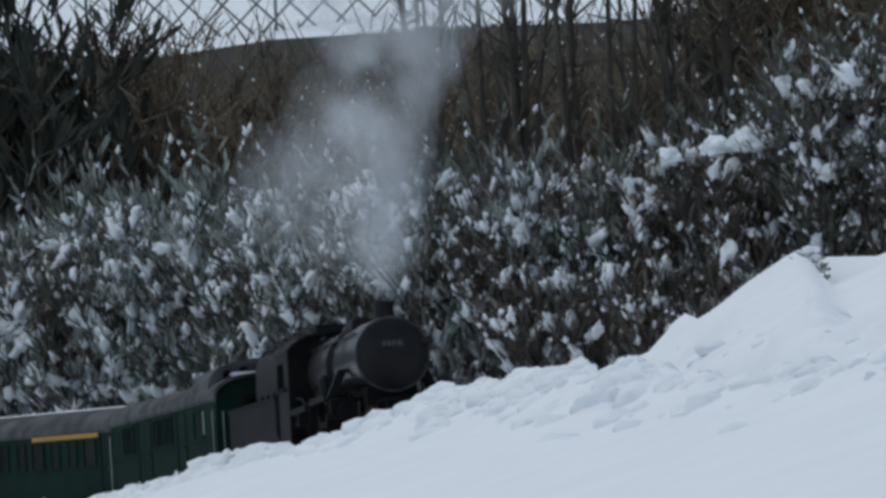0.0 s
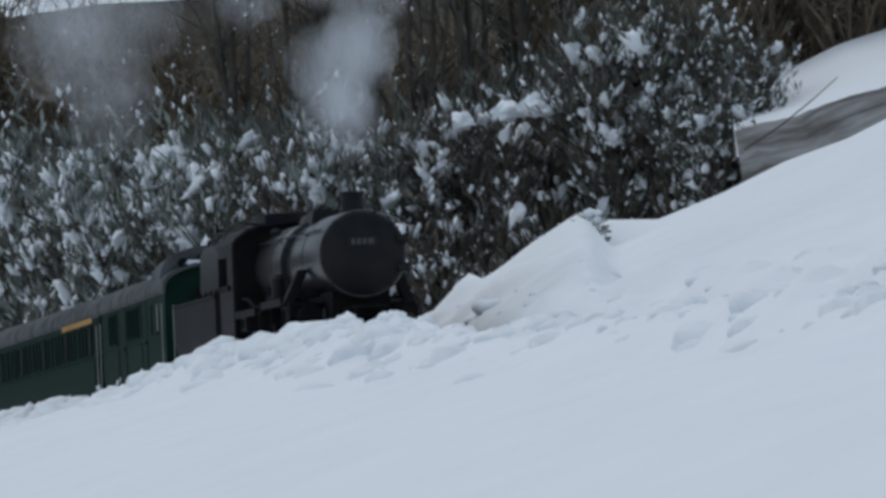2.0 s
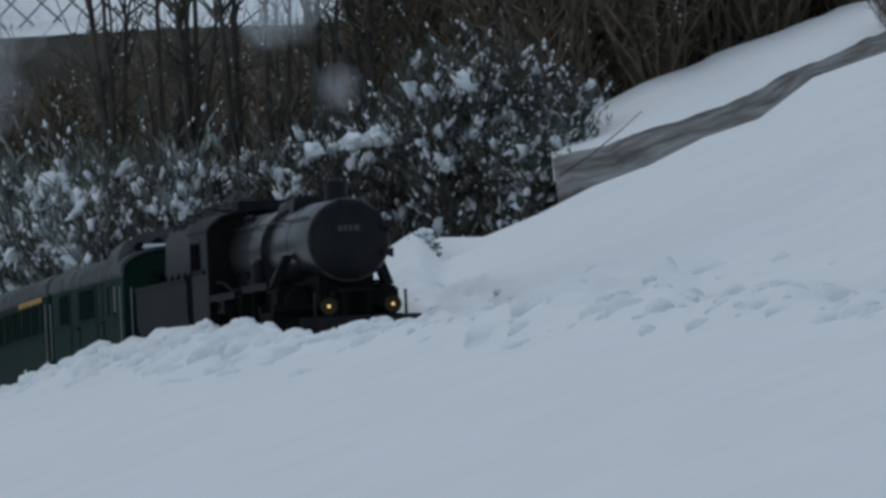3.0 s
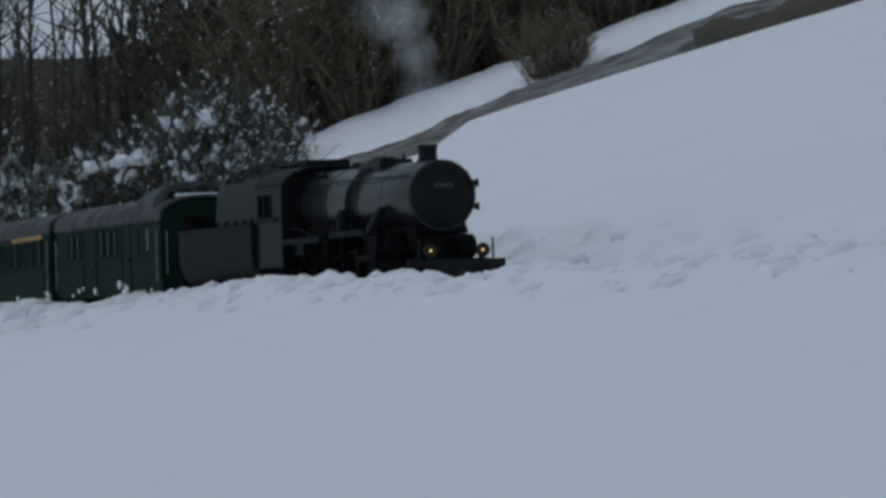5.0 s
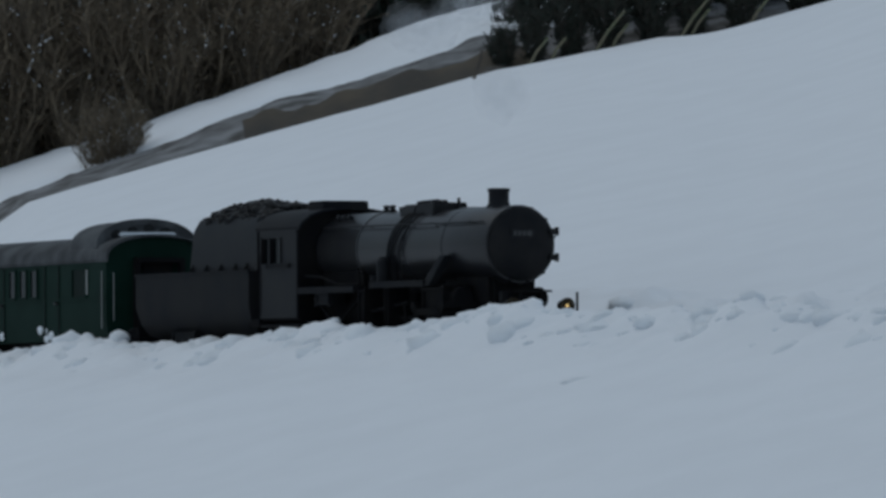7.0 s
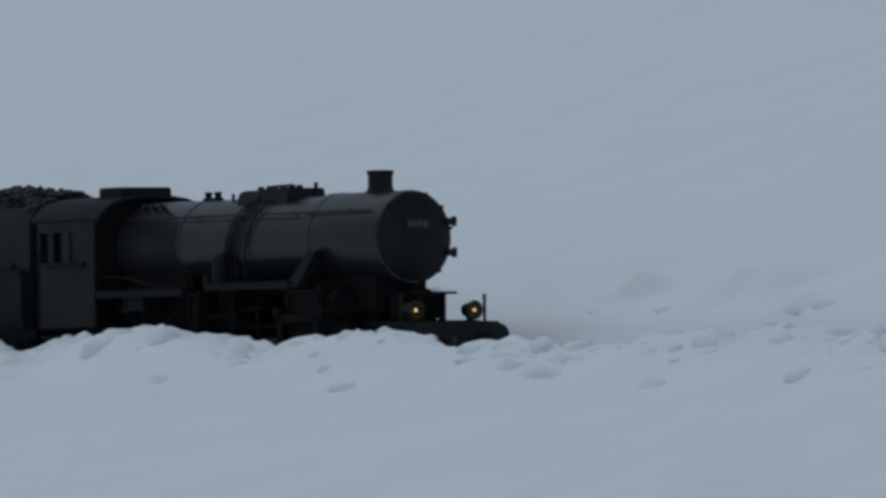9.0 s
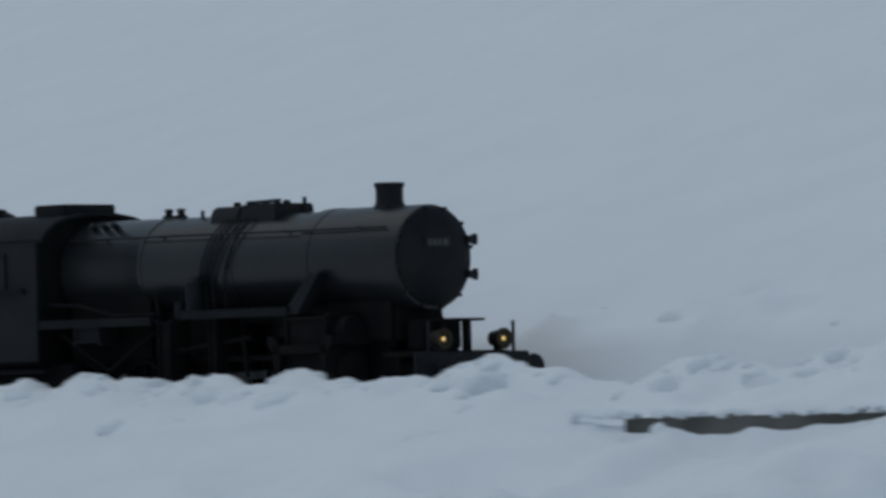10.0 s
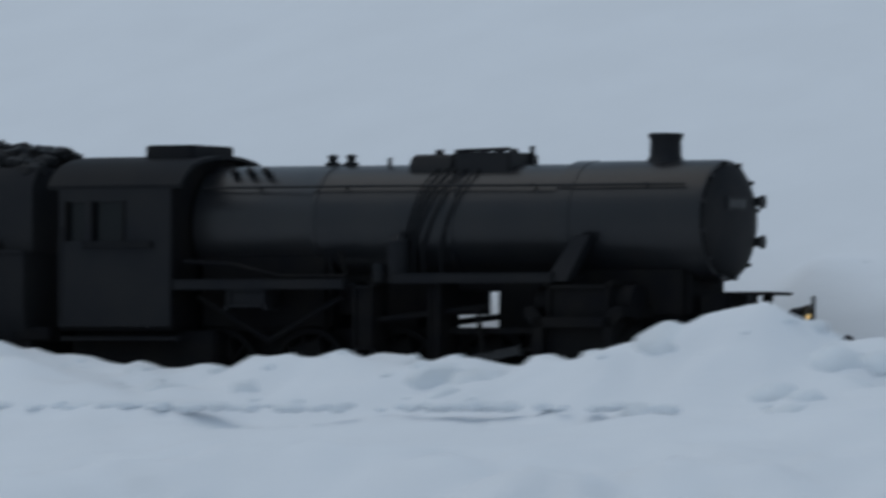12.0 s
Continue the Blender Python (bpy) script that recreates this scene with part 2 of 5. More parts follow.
# ---- the ground: the slope to the camera, the ploughed bank, the track bed, the hill behind ----
BANK_S = [-120, -30, 0, 5, 22, 37, 48, 54, 64, 67, 81, 92, 101, 105, 109, 117, 123, 128, 136, 141, 146, 166, 171, 176, 183, 197, 200.4, 202, 204, 207, 215, 223, 227, 231, 233.5, 234.1, 234.6, 235.2, 236.0, 236.7, 237.3, 238.4, 241, 300]
BANK_H = [1.0, 1.0, 0.98, 0.76, 0.95, 1.32, 1.35, 1.28, 0.86, 1.05, 0.98, 1.02, 0.82, 0.95, 1.18, 1.0, 1.32, 1.32, 1.45, 1.55, 1.45, 1.24, 1.08, 1.02, 1.0, 1.08, 1.32, 1.14, 1.2, 1.26, 1.36, 1.12, 0.98, 0.84, 0.72, 1.15, 0.85, 1.3, 1.66, 1.55, 1.22, 1.0, 1.1, 1.2]
CREST_AZ = [-8, -2, 0, 0.6, 0.83, 0.95, 1.08, 1.2, 1.42, 1.47, 1.53, 1.75, 2.04, 2.26, 2.44, 2.77, 3.22, 3.37, 3.82, 4.43, 5.0, 5.6, 6.2, 6.8, 7.8, 8.3, 12, 20, 35, 60, 90]
CREST_Z = [-2.5, -1.0, 0.6, 1.5, 2.0, 2.6, 3.0, 3.5, 4.25, 4.2, 3.45, 4.0, 4.6, 5.2, 5.4, 6.3, 7.05, 7.9, 8.65, 9.6, 10.5, 11.4, 12.3, 13.3, 14.2, 14.6, 20, 32, 38, 34, 30]
_q = np.arange(-110, 345, 1.0)
_l = line(_q)
_az = np.degrees(np.arctan2(_l[:, 0], _l[:, 1]))


def crest(az):
    far = np.interp(az, _az, np.hypot(_l[:, 0], _l[:, 1]))
    return np.interp(az, CREST_AZ, CREST_Z), np.maximum(np.interp(az, [0, 8, 14, 30, 90], [318, 322, 300, 235, 200]), far + 14), far


def ground_height(q, e):
    """Height at q along the line and e to its left (the hill's side is positive)."""
    base, n = line(q), line_left(q)
    x, y = base[..., 0] + n[..., 0] * e, base[..., 1] + n[..., 1] * e
    rail = base[..., 2]
    lumps = fractal(q / 1.5, e / 1.3, 3, 4)
    fade = np.exp(-np.clip(-e - 3.0, 0, None) / 1.3)
    bank = 1.05 + fade * (np.interp(q, BANK_S, BANK_H) - 1.15 + 0.42 * fractal(q / 1.7, e / 2.5, 11, 3) + 0.22 * fractal(q / 0.55, e / 0.5, 17, 2))
    bed = rail - 0.14 + 0.06 * lumps
    # camera side
    d = -e
    up_in = np.clip((d - 1.75) / 0.75, 0, 1)
    near = bed + (bank + 0.12) * up_in * up_in * (3 - 2 * up_in)
    fall = np.clip(d - 2.6, 0, None)
    shelf = np.interp(fall, [0, 1.0, 2.4, 3.6, 6, 12, 40, 110, 400], [0, -0.22, -0.85, -1.1, -1.75, -3.6, -13, -36, -38])
    rough = np.interp(fall, [0, 0.8, 2.2, 3.5, 7, 30], [0.0, 0.5, 0.3, 0.1, 0.01, 0.015]) * np.interp(q, [190, 197], [1.0, 2.0])
    near = near + np.where(d > 2.2, shelf + rough * fractal(q / 2.6, e / 1.7, 5, 4) + 0.03 * np.clip(fall / 3, 0, 1) * fractal(q / 14, e / 4, 8, 2), 0)
    # trodden, uneven snow in front of the edging stones
    near = near + np.interp(q, [186, 197], [0, 1]) * np.interp(fall, [4.2, 6.0, 14, 24], [0, 1, 1, 0]) * (0.85 * fractal(q / 2.6, e / 1.7, 45, 4) - 0.9 * np.clip(fractal(q / 1.5, e / 1.0, 52, 3), 0, 1) - 0.05)
    # snow sunk away in front of the edging stones
    near = near - 0.7 * np.interp(q, [196, 197.5, 199.5, 202, 203.6, 205.2, 206.4, 209, 211.8, 213.5, 216, 240], [0, 0.25, 0.75, 0.85, 0.2, 0.2, 1.1, 1.15, 0.95, 0.35, 0.14, 0.02]) * (1 + 0.5 * fractal(q / 0.9, q * 0, 61, 3)) * np.clip((d - 5.3) / 0.25, 0, 1) * np.clip((11 - d) / 4, 0, 1)
    near = np.maximum(near, -LIFT + 0.5 + 0 * near)
    # hill side
    az, rho = np.degrees(np.arctan2(x, y)), np.hypot(x, y)
    top, at_rho, far = crest(az)
    u = np.clip((rho - far) / (at_rho - far), 0, 3)
    rise = np.where(u < 1, rail + 0.35 + (top - rail - 0.35) * np.clip(u, 0, 1) ** 0.93, top - (u - 1) * (at_rho - far) * 0.22)
    rise = np.maximum(rise, -6)
    ripple = 0.03 * fractal(x / 15, y / 34, 21, 2) * np.clip(u * 4, 0, 1) + 0.02 * fractal(x / 1.7, y / 1.7, 23, 3) * np.interp(e, [8, 26], [1, 0])
    clods = 1.15 * np.clip(fractal(q / 1.6, e / 1.2, 31, 4) - 0.09, 0, 1) * np.exp(-((e - 4.2) / 1.7) ** 2) * np.interp(q, [195, 205, 233, 238], [1, 0.55, 0.55, 0.2])
    w = np.clip((e - 1.7) / 1.5, 0, 1)
    hill = bed + (rise + ripple + clods - bed) * w * w * (3 - 2 * w)
    return x, y, np.where(e < 0, near, hill)


def sheet(name, q, e, height):
    qq, ee = np.meshgrid(q, e, indexing="ij")
    x, y, z = height(qq, ee)
    co = np.stack([x * K, y * K, (z + LIFT) * K], -1).reshape(-1, 3)
    nq, ne = len(q), len(e)
    i = (np.arange(nq - 1)[:, None] * ne + np.arange(ne - 1)[None, :]).ravel()
    faces = np.stack([i, i + 1, i + ne + 1, i + ne], -1)
    data = bpy.data.meshes.new(name)
    data.vertices.add(len(co))
    data.vertices.foreach_set("co", co.ravel())
    data.loops.add(faces.size)
    data.loops.foreach_set("vertex_index", faces.ravel().astype(np.int32))
    data.polygons.add(len(faces))
    data.polygons.foreach_set("loop_start", np.arange(0, faces.size, 4, dtype=np.int32))
    data.update(calc_edges=True)
    data.validate()
    return data


def make_ground():
    q = np.concatenate([np.arange(-118, -60, 3.0), np.arange(-60, 262, 0.22), np.arange(262, 344, 4.0)])
    e = np.concatenate([-np.array([900, 400, 250, 180, 130, 100, 80, 62, 48, 38, 31, 27, 25]), np.arange(-24.0, -8, 0.25), np.arange(-8, -1.6, 0.16),
                        np.arange(-1.5, 1.6, 0.5), np.arange(1.7, 8, 0.3), np.arange(8, 30, 1.5), np.arange(30, 150, 6.0), np.array([170, 200, 260, 350, 500, 900])])
    data = sheet("ground", q, e, ground_height)
    data.materials.append(SNOW)
    data.shade_smooth()
    return tagged(new("ground", data), "snow-covered ground with a ploughed lumpy bank and a smooth hill", "ground", kind="structure")


def strip(name, q, e0, e1, z0, z1, mat):
    """A straight-sided band that follows the line, between offsets e0 and e1 and heights z0 and z1 over the rail."""
    c, n = line(q), line_left(q)
    bm = B()
    rings = []
    for k in range(len(q)):
        ring = []
        for e, z in ((e0, z0), (e1, z0), (e1, z1), (e0, z1)):
            ring.append(bm.verts.new((c[k, 0] + n[k, 0] * e, c[k, 1] + n[k, 1] * e, c[k, 2] + z + LIFT)))
        rings.append(ring)
    for a, b in zip(rings, rings[1:]):
        for i in range(4):
            bm.faces.new((a[i], a[(i + 1) % 4], b[(i + 1) % 4], b[i]))
    bm.faces.new(rings[0][::-1])
    bm.faces.new(rings[-1])
    bmesh.ops.recalc_face_normals(bm, faces=bm.faces)
    return bm


make_ground()
plain = new("far_ground", bpy.data.meshes.new("far_ground"))
plain.data.from_pydata([(-400, -400, -0.06), (400, -400, -0.06), (400, 400, -0.06), (-400, 400, -0.06)], [], [(0, 1, 2, 3)])
plain.data.materials.append(SNOW)
tagged(plain, "level snow-covered ground reaching the horizon", "ground", kind="structure")
for side in (-0.72, 0.72):
    track_rail = part("rail", strip("rail", np.arange(-100, 300, 2.0), side - 0.035, side + 0.035, -0.3, 0.0, STEEL), STEEL)
    tagged(track_rail, "narrow steel model railway rail half buried in snow", "rail", group="rails of the garden line", kind="structure")


# ---- the train ----
def wheelset(parent, x, r, gauge=0.7, spokes=12, name="wheelset"):
    bm = B()
    for s in (-1, 1):
        y = s * gauge
        tread = [(y - 0.07, r - 0.09), (y - 0.07, r), (y + 0.07, r), (y + 0.07, r - 0.09)]
        ring = []
        for d, rr in tread:
            ring.append([bm.verts.new((rr * math.cos(2 * math.pi * i / 32), d, rr * math.sin(2 * math.pi * i / 32))) for i in range(32)])
        for a, b in zip(ring, ring[1:] + ring[:1]):
            for i in range(32):
                bm.faces.new((a[i], a[(i + 1) % 32], b[(i + 1) % 32], b[i]))
        rod(bm, (0, y - 0.08, 0), (0, y + 0.08, 0), r * 0.24, sides=16)
        for k in range(spokes):
            a = 2 * math.pi * k / spokes
            rod(bm, (0.15 * r * math.cos(a), y, 0.15 * r * math.sin(a)), ((r - 0.06) * math.cos(a), y, (r - 0.06) * math.sin(a)), 0.035, sides=6)
        if spokes > 10:
            box(bm, -0.34 * r - 0.28, -0.1, y - 0.05, y + 0.05, -0.34, 0.34, 0.05)
            rod(bm, (0.33, y, 0), (0.33, y + s * 0.25, 0), 0.07)
    rod(bm, (0, -gauge, 0), (0, gauge, 0), 0.09)
    bmesh.ops.recalc_face_normals(bm, faces=bm.faces)
    ob = part(name, bm, UNDER, parent)
    ob.location = (x * K, 0, r * K)
    return ob


def buffer(parent, x, y, z, out):
    bm = B()
    lathe(bm, [(0, 0.11), (0.28, 0.11), (0.28, 0.075), (0.56, 0.075), (0.57, 0.2), (0.6, 0.235), (0.64, 0.22), (0.66, 0.12)], sides=24)
    if out < 0:
        bmesh.ops.rotate(bm, verts=bm.verts, cent=(0, 0, 0), matrix=Matrix.Rotation(math.pi, 3, "Z"))
    bmesh.ops.translate(bm, verts=bm.verts, vec=(x, y, z))
    return part("buffer", bm, GREY, parent)


DRIVERS = (-3.75, -5.4, -7.05, -8.7, -10.35)


def locomotive():
    loco = new("steam_locomotive")
    tagged(loco, "matt black ten-coupled model steam locomotive with lit lamps", "locomotive")
    R, ZC = 0.94, 3.05
    # smokebox and boiler
    bm = lathe(B(), [(-2.35, R), (-0.06, R), (0.0, R - 0.02), (0.0, R - 0.09), (-0.02, R - 0.1)], sides=64, origin=(0, 0, ZC))
    smoke = part("smokebox", bm, SMOKEBOX, loco)
    bm = lathe(B(), [(-0.03, 0.86), (0.03, 0.86), (0.07, 0.82), (0.12, 0.62), (0.155, 0.35), (0.165, 0.02)], sides=64, origin=(0, 0, ZC))
    part("smokebox_door", bm, DOOR_BLACK, smoke)
    for zz in (3.36, 2.74):
        bm = box(B(), -0.05, 0.16, 0.72, 0.97, zz - 0.07, zz + 0.07, 0.02)
        rod(bm, (0.1, 0.93, zz - 0.1), (0.1, 0.93, zz + 0.1), 0.05)
        part("door_hinge", bm, BLACK, smoke)
    bm = B()
    for k in range(12):
        a = 2 * math.pi * k / 12 + 0.2
        rod(bm, (0, 0.9 * math.cos(a), ZC + 0.9 * math.sin(a)), (0.07, 0.9 * math.cos(a), ZC + 0.9 * math.sin(a)), 0.035, sides=8)
    part("door_clamp_ring", bm, BLACK, smoke)
    part("number_plate", box(B(), 0.12, 0.17, -0.34, 0.30, 3.2, 3.42, 0.01), BLACK, smoke)
    for k, (y0, y1) in enumerate(((0.22, 0.1), (0.06, -0.02), (-0.06, -0.14), (-0.18, -0.26))):
        part("pale_bar", box(B(), 0.165, 0.185, y1, y0, 3.25, 3.37), PALE, smoke)
    bm = lathe(B(), [(-9.15, 0.93), (-7.0, 0.93), (-6.98, 0.945), (-6.9, 0.945), (-6.88, 0.925), (-4.5, 0.915), (-4.48, 0.935), (-4.4, 0.935), (-4.38, 0.91), (-2.6, 0.9), (-2.58, 0.95), (-2.3, 0.95)], sides=56, origin=(0, 0, ZC))
    boiler = part("boiler", bm, SMOKEBOX, loco)
    # firebox below the boiler's rear
    part("firebox", box(B(), -9.1, -6.7, -0.78, 0.78, 1.35, 3.0, 0.08), UNDER, loco)
    # chimney
    bm = lathe(B(), [(3.85, 0.36), (3.97, 0.3), (4.06, 0.25), (4.3, 0.245), (4.34, 0.27), (4.40, 0.275), (4.41, 0.24), (4.2, 0.2)], sides=32, along="z", origin=(-1.1, 0, 0))
    part("chimney", bm, BLACK, loco)
    # dome and sandbox housing
    bm = extrude_section(B(), [(-0.5, 3.75), (-0.46, 4.02), (-0.36, 4.12), (0.36, 4.12), (0.46, 4.02), (0.5, 3.75)], -5.45, -4.65)
    bmesh.ops.bevel(bm, geom=list(bm.edges), offset=0.04, segments=2, affect="EDGES")
    dome = part("steam_dome_housing", bm, BLACK, loco)
    bm = extrude_section(B(), [(-0.5, 3.75), (-0.44, 4.14), (0.44, 4.14), (0.5, 3.75)], -4.62, -3.62)
    bmesh.ops.bevel(bm, geom=list(bm.edges), offset=0.03, segments=2, affect="EDGES")
    part("sandbox", bm, BLACK, loco)
    bm = B()
    for x in (-5.1, -4.75, -4.3, -4.0, -3.75):
        rod(bm, (x, -0.1, 4.1), (x, -0.1, 4.2), 0.09, 0.06, sides=12)
    rod(bm, (-3.6, 0.2, 3.9), (-3.6, 0.2, 4.25), 0.04)
    rod(bm, (-4.6, -0.3, 4.17), (-3.7, -0.3, 4.19), 0.03)
    part("sandbox_lid", bm, BLACK, loco)
    for side in (-1, 1):
        bm = B()
        for x, dx in ((-4.85, -0.4), (-4.68, -0.5), (-4.5, -0.6), (-4.32, -0.6), (-4.1, -0.5)):
            pts = []
            for k in range(9):
                a = math.pi / 2 - k / 8 * math.pi * 0.62
                pts.append((x + dx * (k / 8) ** 1.5, side * 0.97 * math.cos(a), ZC + 0.97 * math.sin(a)))
            pipe(bm, pts + [(x + dx, side * 0.85, 2.15)], 0.022, 6)
        part("sand_pipe", bm, BLACK, loco)
        bm = pipe(B(), [(-9.0, side * 0.83, 3.62), (-5.7, side * 0.83, 3.62), (-2.4, side * 0.83, 3.6), (-0.3, side * 0.83, 3.6)], 0.02, 6)
        for x in (-8, -6.4, -3, -1):
            rod(bm, (x, side * 0.7, 3.6), (x, side * 0.85, 3.62), 0.02, sides=6)
        part("boiler_handrail", bm, BLACK, loco)
        # running board with its turned-down front
        bm = box(B(), -9.2, -6.05, side * 0.85, side * 1.42, 2.06, 2.13, 0.015)
        box(bm, -9.2, -6.05, side * 1.40, side * 1.44, 2.0, 2.16, 0.01)
        part("running_board", bm, GREY, loco)
        bm = box(B(), -5.2, -2.3, side * 0.85, side * 1.42, 2.14, 2.21, 0.015)
        box(bm, -5.2, -2.3, side * 1.40, side * 1.44, 2.08, 2.24, 0.01)
        part("running_board", bm, GREY, loco)
        part("injector_box", box(B(), -8.2, -7.5, side * 1.0, side * 1.38, 1.72, 2.02, 0.05), GREY, loco)
        bm = B()
        rod(bm, (-5.3, side * 1.0, 2.1), (-5.3, side * 1.0, 2.75), 0.17, sides=20)
        rod(bm, (-5.3, side * 1.0, 2.75), (-5.3, side * 1.0, 2.85), 0.17, 0.1, sides=20)
        rod(bm, (-5.6, side * 1.1, 2.1), (-5.6, side * 1.1, 2.4), 0.1)
        part("feed_pump", bm, BLACK, loco)
        # front stay from running board up to the smokebox
        bm = B()
        v = [bm.verts.new((x, side * y, z)) for x, y, z in ((-2.45, 1.42, 2.1), (-2.05, 1.42, 2.1), (-1.82, 1.1, 2.82), (-2.08, 1.1, 2.82))]
        bm.faces.new(v)
        out = bmesh.ops.extrude_face_region(bm, geom=bm.faces[:])
        bmesh.ops.translate(bm, verts=[g for g in out["geom"] if isinstance(g, bmesh.types.BMVert)], vec=(0.0, -side * 0.22, 0))
        bmesh.ops.recalc_face_normals(bm, faces=bm.faces)
        part("front_stay", bm, GREY, loco)
        # cylinder with valve chest
        bm = box(B(), -2.55, -1.15, side * 0.72, side * 1.4, 0.62, 1.55, 0.16)
        rod(bm, (-2.7, side * 1.0, 1.78), (-1.0, side * 1.0, 1.78), 0.27, sides=24)
        box(bm, -2.4, -1.3, side * 0.72, side * 1.36, 1.4, 2.05, 0.06)
        rod(bm, (-1.15, side * 1.02, 1.05), (-1.02, side * 1.02, 1.05), 0.36, sides=24)
        rod(bm, (-2.7, side * 1.02, 1.05), (-2.55, side * 1.02, 1.05), 0.36, sides=24)
        part("cylinder", bm, UNDER, loco)
        bm = box(B(), -4.5, -2.6, side * 0.98, side * 1.08, 1.3, 1.4, 0.01)
        box(bm, -4.5, -2.6, side * 0.98, side * 1.08, 0.72, 0.8, 0.01)
        box(bm, -4.56, -4.35, side * 0.8, side * 1.3, 0.75, 2.1, 0.04)
        part("slide_bar", bm, UNDER, loco)
        bm = box(B(), -5.9, -5.55, side * 0.95, side * 1.35, 1.05, 2.05, 0.05)
        rod(bm, (-5.7, side * 1.2, 1.5), (-3.6, side * 1.15, 1.72), 0.05)
        rod(bm, (-5.7, side * 1.25, 1.2), (-5.4, side * 1.25, 0.7), 0.05)
        rod(bm, (-3.75, side * 1.2, 1.7), (-3.65, side * 1.2, 1.0), 0.04)
        rod(bm, (-2.5, side * 1.0, 1.05), (-3.4, side * 1.0, 1.05), 0.05)
        part("valve_gear", bm, UNDER, loco)
        pipe_bm = pipe(B(), [(-9.1, side * 1.25, 2.45), (-8.2, side * 1.25, 2.4), (-7.3, side * 1.25, 2.2), (-6.1, side * 1.25, 2.2)], 0.035)
        pipe(pipe_bm, [(-6.4, side * 1.1, 2.1), (-6.6, side * 1.05, 2.6)], 0.03)
        pipe(pipe_bm, [(-6.15, side * 1.1, 2.1), (-6.35, side * 1.05, 2.6)], 0.03)
        pipe(pipe_bm, [(-8.9, side * 1.1, 1.9), (-7.6, side * 1.1, 1.2), (-6.2, side * 1.15, 1.9)], 0.05)
        part("reversing_rod", pipe_bm, UNDER, loco)
    # frame with openings, built of plates and stays
    bm = box(B(), -11.2, 0.95, -0.52, 0.52, 0.5, 1.2, 0.02)
    for x0, x1 in ((-11.2, -5.5), (-5.38, -4.3), (-4.04, -3.4), (-3.28, -0.4)):
        box(bm, x0, x1, -0.5, 0.5, 1.15, 1.4, 0.01)
    for x0, x1, z0, z1 in ((-8.6, -6.75, 1.33, 2.25), (-6.4, -5.25, 1.33, 2.25), (-6.75, -6.4, 1.62, 2.25), (-5.25, -4.5, 1.62, 2.25), (-4.5, -3.78, 1.98, 2.25), (-3.78, -0.6, 1.33, 2.25)):
        box(bm, x0, x1, -0.5, 0.5, z0, z1, 0.01)
    part("main_frame", bm, UNDER, loco)
    bm = box(B(), -2.2, -0.35, -0.62, 0.62, 1.5, 2.4, 0.1)
    part("smokebox_saddle", bm, UNDER, loco)
    bm = box(B(), -0.35, 0.95, -0.95, 0.95, 1.28, 1.38, 0.02)
    box(bm, -0.25, 0.25, -0.45, 0.45, 1.38, 1.95, 0.05)
    part("front_platform", bm, UNDER, loco)
    bm = box(B(), 0.9, 1.02, -1.35, 1.35, 0.82, 1.36, 0.02)
    beam = part("buffer_beam", bm, BLACK, loco)
    for side in (-1, 1):
        buffer(loco, 1.02, side * 0.88, 1.07, 1)
        bm = lathe(B(), [(0.72, 0.05), (0.74, 0.13), (0.98, 0.165), (1.02, 0.185), (1.01, 0.18), (1.01, 0.1)], sides=24, origin=(0, side * 0.72, 1.58))
        box(bm, 0.8, 0.95, side * 0.72 - 0.05, side * 0.72 + 0.05, 1.32, 1.45)
        lamp = part("head_lamp", bm, BLACK, loco)
        bm = lathe(B(), [(0.99, 0.186), (1.045, 0.19), (1.055, 0.17), (1.052, 0.155), (1.02, 0.12), (1.012, 0.02)], sides=20, origin=(0, side * 0.72, 1.58))
        part("lamp_rim", bm, BRASS, lamp)
        bm = lathe(B(), [(1.005, 0.04), (1.03, 0.036), (1.04, 0.012)], sides=16, origin=(0, side * 0.72, 1.58))
        part("lamp_bulb", bm, GLOW, lamp, "glowing warm lamp bulb")
        bm = rod(B(), (0.95, side * 1.02, 1.3), (0.95, side * 1.02, 1.9), 0.032, sides=8)
        part("marker_rod", bm, BLACK, loco)
        bm = box(B(), 0.25, 0.85, side * 1.0, side * 1.3, 0.35, 0.42, 0.01)
        rod(bm, (0.3, side * 1.15, 0.4), (0.3, side * 1.15, 1.3), 0.03)
        rod(bm, (0.8, side * 1.15, 0.4), (0.8, side * 1.15, 1.3), 0.03)
        part("front_step", bm, UNDER, loco)
    bm = box(B(), 0.28, 0.95, -0.36, 0.36, 1.9, 1.95, 0.01)
    box(bm, 0.5, 0.64, -0.3, -0.2, 1.38, 1.9)
    box(bm, 0.5, 0.64, 0.2, 0.3, 1.38, 1.9)
    part("front_bracket", bm, UNDER, loco)
    bm = rod(B(), (1.0, 0, 1.02), (1.3, 0, 0.98), 0.06)
    rod(bm, (1.3, 0, 1.05), (1.3, 0, 0.6), 0.04)
    part("coupling_hook", bm, STEEL, loco)
    # safety valves and fittings on the boiler
    for x in (-7.12, -6.78):
        bm = lathe(B(), [(3.9, 0.12), (4.02, 0.12), (4.03, 0.07), (4.1, 0.07), (4.12, 0.1), (4.15, 0.05)], sides=16, along="z", origin=(x, 0, 0))
        part("safety_valve", bm, BLACK, loco)
    for x in (-8.6, -8.3, -8.0):
        part("boiler_fitting", rod(B(), (x, -0.45, 3.8), (x, -0.62, 3.9), 0.06), BLACK, loco)
    part("boiler_fitting", rod(B(), (-5.95, -0.2, 3.9), (-5.95, -0.2, 4.08), 0.035), BLACK, loco)
